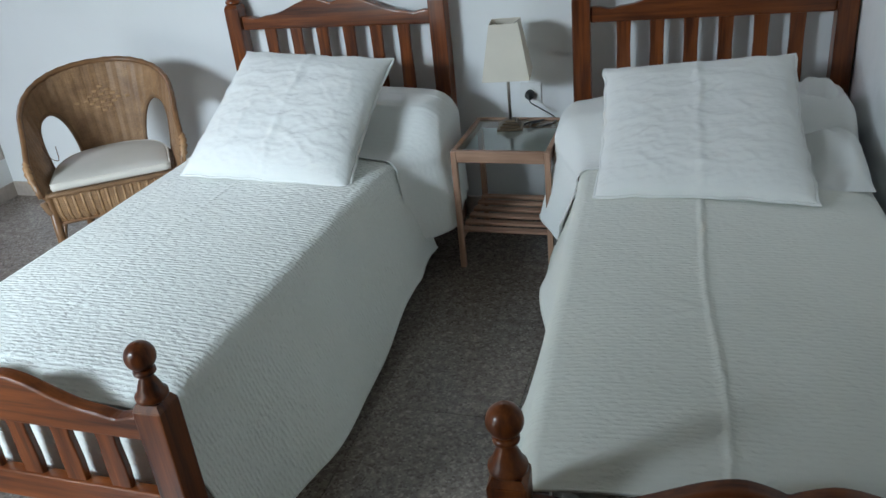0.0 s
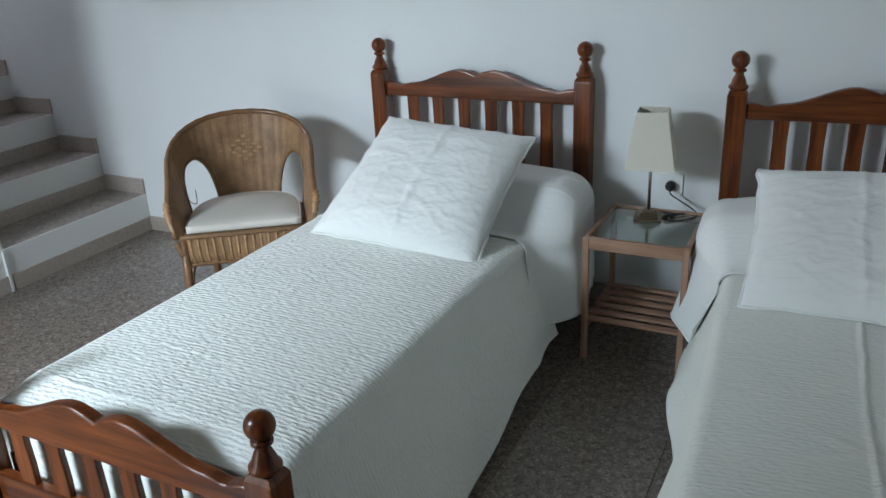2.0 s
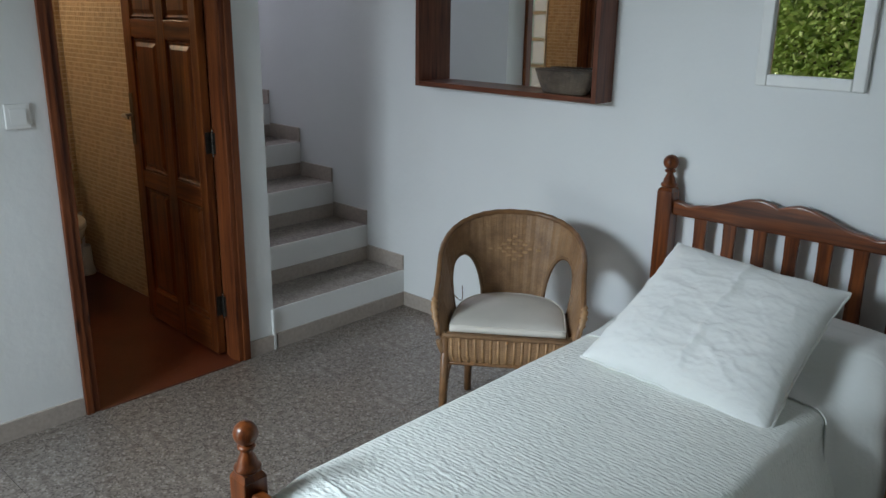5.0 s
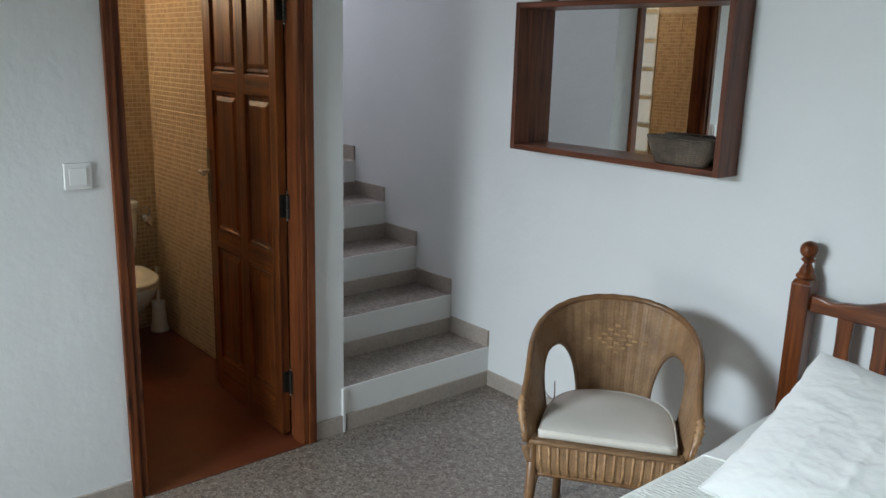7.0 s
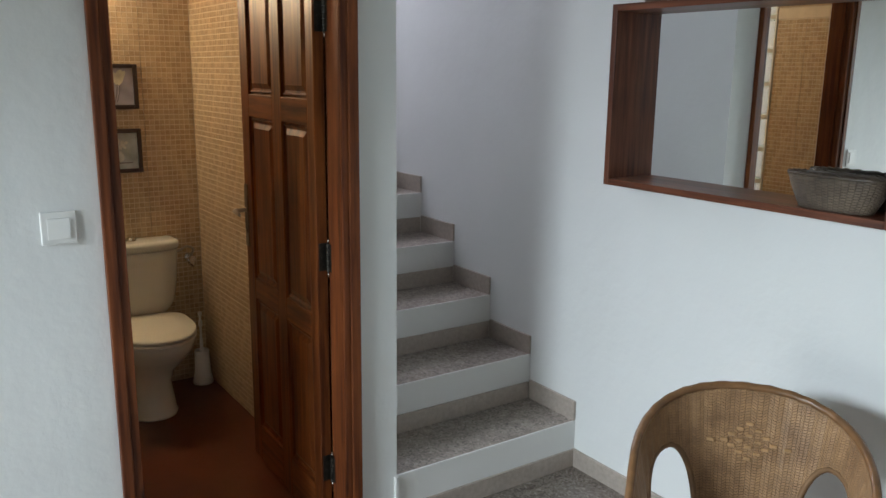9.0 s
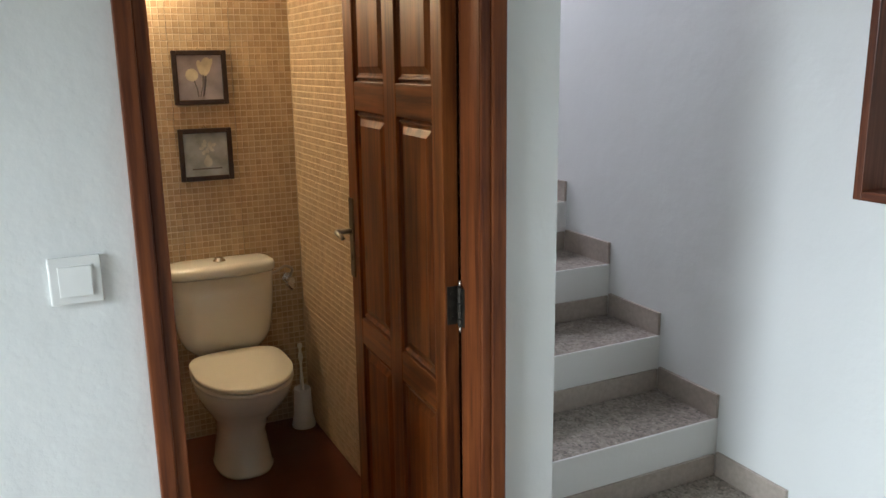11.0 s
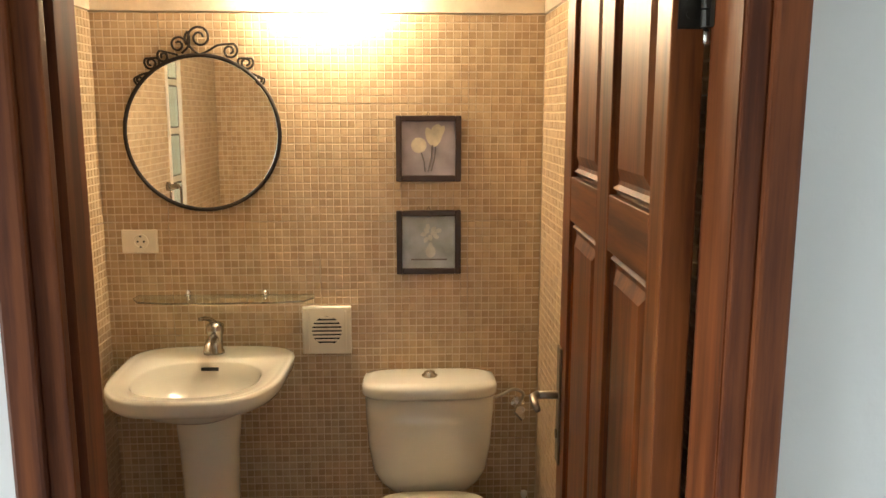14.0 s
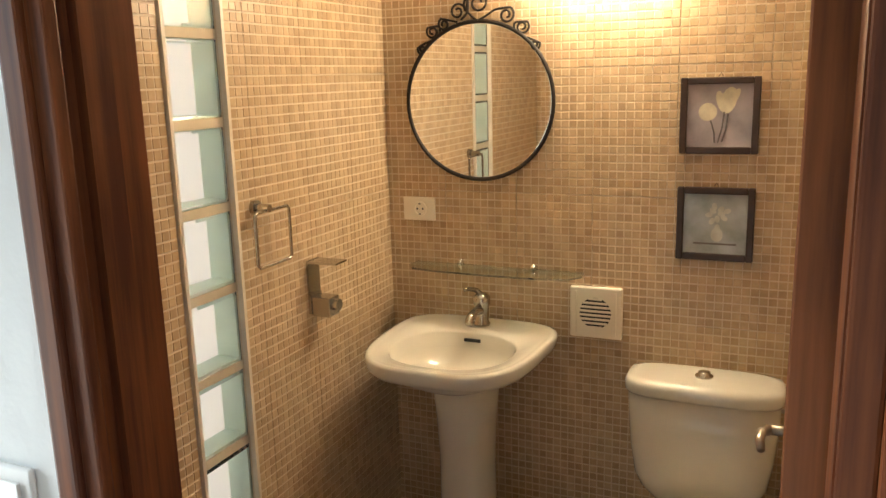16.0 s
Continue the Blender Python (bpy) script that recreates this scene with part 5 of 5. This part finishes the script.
for zc_, mat, which, lab in ((1.467, M_PIC1, 0, "small picture of pale tulips in a dark frame"), (1.174, M_PIC2, 1, "small picture of a flower vase in a dark frame")):
    pic = thing("picture", lab, "picture", pose(FX, -1.276, zc_), "framed flower pictures")
    R = 0.101
    for a in ((-R, -R, -R + 0.018, R), (R - 0.018, -R, R, R)):
        bevelled(part("frame_bar", boxes((0.001, a[0], a[1], 0.020, a[2], a[3])), M_FRAMEDK, pic), 0.003)
    for z in (-R, R - 0.018):
        bevelled(part("frame_bar", boxes((0.001, -R + 0.0182, z, 0.0195, R - 0.0182, z + 0.018)), M_FRAMEDK, pic), 0.003)
    part("print", boxes((0.002, -R + 0.0182, -R + 0.0182, 0.008, R - 0.0182, R - 0.0182)), mat, pic)
    if which == 0:
        blob(0.022, 0.040, 0.020, 0.036, -0.25)
        blob(0.004, 0.036, 0.012, 0.030, 0.3, 0.0088)
        blob(-0.030, 0.010, 0.024, 0.024, 0.0, 0.0086)
        blob(0.034, 0.044, 0.010, 0.030, -0.5, 0.0090)
        for a, b in (((0.012, 0.010), (-0.002, -0.072)), ((0.022, 0.006), (0.008, -0.070)), ((-0.022, -0.012), (-0.010, -0.072))):
            bm = bmesh.new()
            tube(bm, [(0.0088, *a), (0.0088, (a[0] + b[0]) / 2 + 0.003, (a[1] + b[1]) / 2), (0.0088, *b)], 0.0022, 5)
            part("painted_stem", bm, M_STEM, pic)
    else:
        for i in range(9):
            a = i * 2.4
            blob(0.004 + 0.030 * math.cos(a) * (0.4 + 0.07 * i), 0.028 + 0.026 * math.sin(a) * (0.4 + 0.07 * i), 0.010, 0.007, a, 0.0085 + i * 0.0001)
        blob(0.006, -0.030, 0.016, 0.020, 0, 0.0086)
        blob(0.006, -0.012, 0.007, 0.012, 0, 0.0088)
        bm = boxes((0.0082, -0.055, -0.058, 0.0088, 0.058, -0.053))
        part("painted_table", bm, M_STEM, pic)
    bm = tube(bmesh.new(), [(0.004, -0.006, R + 0.001), (0.004, 0.0, R + 0.011), (0.004, 0.006, R + 0.001)], 0.0012, 5)
    part("hanging_ring", bm, M_BRASS, pic)

# wall lamp over the middle of the back wall
LAMPZ = 1.935
wl = thing("bathroom_wall_lamp", "lit frosted glass wall lamp on the mosaic tiles", "wall lamp", pose(FX, -1.575, LAMPZ))
bevelled(part("wall_plate", boxes((0.0005, -0.14, -0.03, 0.020, 0.14, 0.03)), M_CHROME, wl), 0.003)
bm = bmesh.new()
loft(bm, [[Vector((0.062 + 0.040 * math.cos(a) * k, y, 0.040 * math.sin(a) * k)) for a in (2 * math.pi * i / 20 for i in range(20))] for y, k in ((-0.165, 0.55), (-0.158, 0.9), (-0.14, 1), (0.14, 1), (0.158, 0.9), (0.165, 0.55))])
LAMP_GLOW = glow("lit_frosted_glass", (1.0, 0.80, 0.53), 56.0)
part("glass_tube", bm, LAMP_GLOW, wl, "lit frosted glass shade", smooth=True)

# fittings on the glass-block wall (facing +y)
tr = thing("towel_ring", "square chrome towel ring on the mosaic tiles", "towel ring", pose(-1.050, FS, 1.290))
bm = bmesh.new()
cyl(bm, (0, 0.0005, 0), (0, 0.012, 0), 0.018, 18)
cyl(bm, (0, 0.012, 0), (0, 0.048, 0), 0.010, 16)
part("rosette", bm, M_SATIN, tr, smooth=False)
ringpts = [(-0.070, 0.040, -0.006), (0.070, 0.040, -0.006), (0.070, 0.040, -0.140), (-0.070, 0.040, -0.140)]
bm = bmesh.new()
loop = []
for i in range(4):
    a, b = Vector(ringpts[i]), Vector(ringpts[(i + 1) % 4])
    for t in (0.06, 0.2, 0.5, 0.8, 0.94):
        loop.append(a.lerp(b, t))
tube(bm, loop, 0.0042, 8, closed=True)
bmesh.ops.translate(bm, verts=bm.verts, vec=(-0.02, 0, 0))
part("ring", bm, M_SATIN, tr, smooth=True)

ph = thing("paper_holder", "chrome toilet paper holder with a cover flap on the mosaic tiles", "toilet paper holder", pose(-1.286, FS, 1.036))
bm = boxes((-0.028, 0.0005, -0.075, 0.028, 0.010, -0.020), bev=0.002)
box(bm, -0.026, 0.010, -0.080, 0.026, 0.066, -0.026, bev=0.003)
part("roll_arm", bm, M_SATIN, ph)
bm = cyl(bmesh.new(), (0, 0.066, -0.048), (0, 0.082, -0.048), 0.017, 18)
part("end_cap", bm, M_SATIN, ph, smooth=False)
bm = boxes((-0.028, 0.0005, -0.02, 0.028, 0.006, 0.075))
box(bm, -0.030, 0.006, 0.068, 0.030, 0.095, 0.074, bev=0.002)
part("cover_flap", bm, M_SATIN, ph)

bd = thing("waste_bin", "white rounded plastic bin with lid under the washbasin", "waste bin", pose(-1.42, -1.735, 0))
part("bin_body", loft(bmesh.new(), [ring(0, 0, z, r, r * 0.9, 28, 3.2) for z, r in ((0, 0.085), (0.01, 0.09), (0.27, 0.105), (0.275, 0.10))]), M_CERAMIC, bd, smooth=True)
part("bin_lid", loft(bmesh.new(), [ring(0, 0, z, r, r * 0.9, 28, 3.2) for z, r in ((0.2755, 0.108), (0.29, 0.108), (0.302, 0.09), (0.306, 0.05))]), M_CERAMIC, bd, smooth=True)

fd = thing("floor_drain", "small round dark floor drain in the terracotta floor", "floor drain", pose(-1.20, -1.488, 0.0005))
part("drain_plate", lathe(bmesh.new(), [(0.042, 0), (0.042, 0.002), (0.030, 0.003), (0.002, 0.003)], n=24), M_BLACK, fd)

# ---- glass block column ----
gb = tagged(new("window_1"), kind="structure")
for x in (GX0, GX1 - 0.010):
    part("trim_bar", boxes((x, YS, GZ0, x + 0.010, YS + 0.014, GZ1)), M_TRIMW, gb)
part("trim_bar", boxes((GX0, YS, GZ0 - 0.01, GX1, YS + 0.014, GZ0), (GX0, YS, GZ1, GX1, YS + 0.014, GZ1 + 0.01)), M_TRIMW, gb)
pitch = 0.1955
nblk = 10
bx0, bx1 = GX0 + 0.0105, GX1 - 0.0105
for k in range(nblk):
    z0 = GZ0 + 0.0225 + k * pitch
    z1 = z0 + pitch - 0.022
    part("mortar", boxes((bx0, YS - 0.085, z0 - 0.022, bx1, YS - 0.002, z0)), M_MORTAR, gb)
    blk = new("glass_block")
    blk.parent = gb
    t = 0.007
    part("block_face", loft(bmesh.new(), [[Vector((bx0 + e, y, z0 + e)), Vector((bx1 - e, y, z0 + e)), Vector((bx1 - e, y, z1 - e)), Vector((bx0 + e, y, z1 - e))] for y, e in ((YS - 0.014, 0.001), (YS - 0.004, 0.001), (YS + 0.001, 0.008))]), M_BLOCKF, blk)
    part("block_side", boxes((bx0, YS - 0.078, z0, bx0 + t, YS - 0.0145, z1), (bx1 - t, YS - 0.078, z0, bx1, YS - 0.0145, z1), (bx0 + t, YS - 0.078, z0, bx1 - t, YS - 0.0145, z0 + t), (bx0 + t, YS - 0.078, z1 - t, bx1 - t, YS - 0.0145, z1)), M_BLOCKSIDE, blk)
    part("block_back", boxes((bx0, YS - 0.088, z0, bx1, YS - 0.0785, z1)), M_BLOCKBACK, blk)

# ---- french door to the garden ----
fdr = tagged(new("door_2"), kind="structure")
for x in (DX0, DX1 - 0.05):
    part("jamb", boxes((x, SOUTH - 0.12, -0.03, x + 0.05, SOUTH - 0.02, DTOP)), M_TAN, fdr)
part("head", boxes((DX0 + 0.05, SOUTH - 0.12, DTOP - 0.05, DX1 - 0.05, SOUTH - 0.02, DTOP)), M_TAN, fdr)
part("sill", boxes((DX0, SOUTH - 0.25, -0.1, DX1, SOUTH, -0.002)), M_TERRA, fdr)


def shrub(name, label, category, x, y, h, r, seed, leaves):
    rnd = random.Random(seed)
    t = thing(name, label, category, pose(x, y, -0.13))
    bm = bmesh.new()
    lathe(bm, [(0.09, 0), (0.07, 0.3), (0.055, h * 0.35), (0.03, h * 0.7), (0.01, h * 0.9)], n=10)
    tips = []
    for i in range(9):
        a, z = i * 2.4, h * (0.2 + 0.06 * i)
        tip = Vector((math.cos(a) * r * 0.7, math.sin(a) * r * 0.7, z + h * 0.25))
        tips.append(tip)
        tube(bm, curve_through([(0, 0, z), (tip.x * 0.5, tip.y * 0.5, z + h * 0.08), tuple(tip)], 4), 0.03, 6, taper=lambda q: 1 - 0.8 * q)
    part("trunk", bm, M_BARK, t)
    bm = bmesh.new()
    for i in range(leaves):
        c = rnd.choice(tips) if i % 2 else Vector((rnd.uniform(-0.7, 0.7) * r, rnd.uniform(-0.7, 0.7) * r, h * rnd.uniform(0.08, 0.6)))
        d = Vector((rnd.gauss(0, 1), rnd.gauss(0, 1), rnd.gauss(0, 0.9)))
        p = c + d.normalized() * r * 0.55 * rnd.random() ** 0.5
        if p.z < 0.1:
            continue
        u = Vector((rnd.gauss(0, 1), rnd.gauss(0, 1), rnd.gauss(0, 0.6))).normalized()
        w_ = u.orthogonal().normalized()
        L_ = 0.055 + 0.06 * rnd.random()
        bm.faces.new([bm.verts.new(q) for q in (p, p + u * L_ * 0.5 + w_ * L_ * 0.28, p + u * L_, p + u * L_ * 0.5 - w_ * L_ * 0.28)])
    part("crown", bm, M_LEAF, t, kind="stuff")


shrub("garden_tree", "leafy green garden tree with yellowish sunlit leaves beyond the terrace", "tree", -0.6, -8.2, 3.6, 1.5, 1, 24000)
shrub("garden_tree", "dense green garden tree standing on the lawn beyond the terrace", "tree", -2.2, -9.0, 4.2, 1.8, 2, 34000)
shrub("garden_tree", "tall green garden tree in the hedge behind the lawn", "tree", 1.2, -10.0, 4.6, 1.9, 3, 14000)
shrub("garden_tree", "broad green garden tree in the hedge behind the lawn", "tree", -4.6, -12.0, 5.0, 2.3, 4, 14000)
shrub("garden_tree", "young green garden tree in the hedge behind the lawn", "tree", -1.8, -12.0, 5.6, 2.8, 5, 30000)

# ---- mosaic wall tiles ----
CW, CH = 0.02325, 0.0242


def tile_mesh(cols, rows, key, cw=CW, ch=CH):
    bm = bmesh.new()
    rnd = random.Random(key)
    w_, h_ = cols * cw - 0.0008, rows * ch - 0.0008
    box(bm, 0.0008, 0.0008, 0, w_, h_, 0.0066)
    gx, gy = 0.0010, 0.0018
    for i in range(cols):
        for j in range(rows):
            x0, y0 = i * cw + gx, j * ch + gy
            x1, y1 = (i + 1) * cw - gx, (j + 1) * ch - gy
            z = 0.0078 + rnd.uniform(-0.0002, 0.0002)
            e = 0.0012
            a = [bm.verts.new(p) for p in ((x0, y0, 0.0064), (x1, y0, 0.0064), (x1, y1, 0.0064), (x0, y1, 0.0064))]
            b = [bm.verts.new(p) for p in ((x0 + e, y0 + e, z), (x1 - e, y0 + e, z), (x1 - e, y1 - e, z), (x0 + e, y1 - e, z))]
            bm.faces.new(b)
            for k in range(4):
                bm.faces.new((a[k], a[(k + 1) % 4], b[(k + 1) % 4], b[k]))
    me = bpy.data.meshes.new("mosaic_tile")
    bm.normal_update()
    bm.to_mesh(me)
    bm.free()
    me.materials.append(M_GROUT)
    me.materials.append(M_CHIP)
    for p in me.polygons[6:]:
        p.material_index = 1
    return me


TILE_CACHE = {}


def tiled(parent, origin, along, normal, length, start, skips=()):
    """Tiles on an upright wall. along: horizontal direction; start: offset to the first upright joint; skips: stretches of (a, b, z0, z1) left open."""
    along, normal = Vector(along), Vector(normal)
    basis = Matrix((along, Vector((0, 0, 1)), normal)).transposed()
    rows = [(0.0, 6), (0.151, 15), (0.514, 15), (0.877, 15), (1.240, 15), (1.603, 11), (1.937, 15)]
    cols, a = [], start
    if start > 0.02:
        n = int(round(start / CW))
        cols.append((start - n * CW, n))
    while a < length - 0.02:
        n = min(10, int((length - a + 0.012) / CW))
        if n < 1:
            break
        cols.append((a, n))
        a += n * CW
    count = 0
    for z, r in rows:
        for a, n in cols:
            if a < -0.001 and abs(a) < CW:
                pass
            inside = [s for s in skips if a + n * CW > s[0] + 0.001 and a < s[1] - 0.001 and z + r * CH > s[2] and z < s[3]]
            pieces = [(a, n)]
            if inside:
                s = inside[0]
                pieces = []
                nl = int((s[0] - a + 0.004) / CW)
                if nl > 0:
                    pieces.append((a, nl))
                nr = int((a + n * CW - s[1] + 0.004) / CW)
                if nr > 0:
                    pieces.append((s[1] + 0.001, nr))
            for a2, n2 in pieces:
                if n2 < 1:
                    continue
                key = (n2, r, count % 3)
                if key not in TILE_CACHE:
                    TILE_CACHE[key] = tile_mesh(n2, r, n2 * 100 + r + (count % 3) * 7)
                o = Vector(origin) + along * a2 + Vector((0, 0, z + (0.006 if z == 0 else 0)))
                shared("wall_tile", TILE_CACHE[key], parent, Matrix.Translation(o) @ basis.to_4x4())
                count += 1


wt = tagged(new("tiling_west"), kind="structure")
tiled(wt, (XB, -0.92, 0), (0, -1, 0), (1, 0, 0), 1.36, 0.0)
wt2 = tagged(new("tiling_south"), kind="structure")
tiled(wt2, (-1.76, YS, 0), (1, 0, 0), (0, 1, 0), 1.655, 0.0, skips=((GX0 + 1.76 - 0.002, GX1 + 1.76 + 0.002, GZ0 - 0.02, GZ1 + 0.02),))
wt3 = tagged(new("tiling_north"), kind="structure")
tiled(wt3, (-1.76, YN, 0), (1, 0, 0), (0, -1, 0), 1.655, 0.0)
wt4 = tagged(new("tiling_east"), kind="structure")
tiled(wt4, (-0.14, -1.746, 0), (0, -1, 0), (-1, 0, 0), 0.54, 0.0)
part("border_strip", boxes((XB, -2.28, 1.873, XB + 0.011, -0.9205, 1.933), bev=0.003), M_LISTEL, wt)
part("border_strip", boxes((-1.757, YS, 1.873, GX0 - 0.001, YS + 0.011, 1.933), (GX1 + 0.001, YS, 1.873, -0.101, YS + 0.011, 1.933), bev=0.003), M_LISTEL, wt2)
part("border_strip", boxes((-1.757, YN - 0.011, 1.873, -0.101, YN, 1.933), bev=0.003), M_LISTEL, wt3)

# ---- floor tiles of the bedroom ----
T = 0.40
tile_cache = {}
y = 0.0 - 0.09
ys = [0.0, -0.09] + [-0.09 - T * k for k in range(1, 12)]
xs = [0.001, 0.06] + [0.06 + T * k for k in range(1, 12)]
for a0, a1 in zip(xs, xs[1:]):
    for b0, b1 in zip(ys, ys[1:]):
        x0, x1, y1_, y0_ = max(a0, 0.001), min(a1, EAST + 0.19), b0, max(b1, SOUTH)
        if x1 - x0 < 0.01 or y1_ - y0_ < 0.01:
            continue
        w_, d_ = round(x1 - x0, 4), round(y1_ - y0_, 4)
        if (w_, d_) not in tile_cache:
            bm = boxes((0.0009, 0.0009, -0.006, w_ - 0.0009, d_ - 0.0009, 0.0), bev=0.0006)
            me = bpy.data.meshes.new("floor_tile")
            bm.to_mesh(me)
            bm.free()
            me.materials.append(M_FLOOR)
            tile_cache[(w_, d_)] = me
        shared("floor_tile", tile_cache[(w_, d_)], floor, pose(x0, y0_, 0))
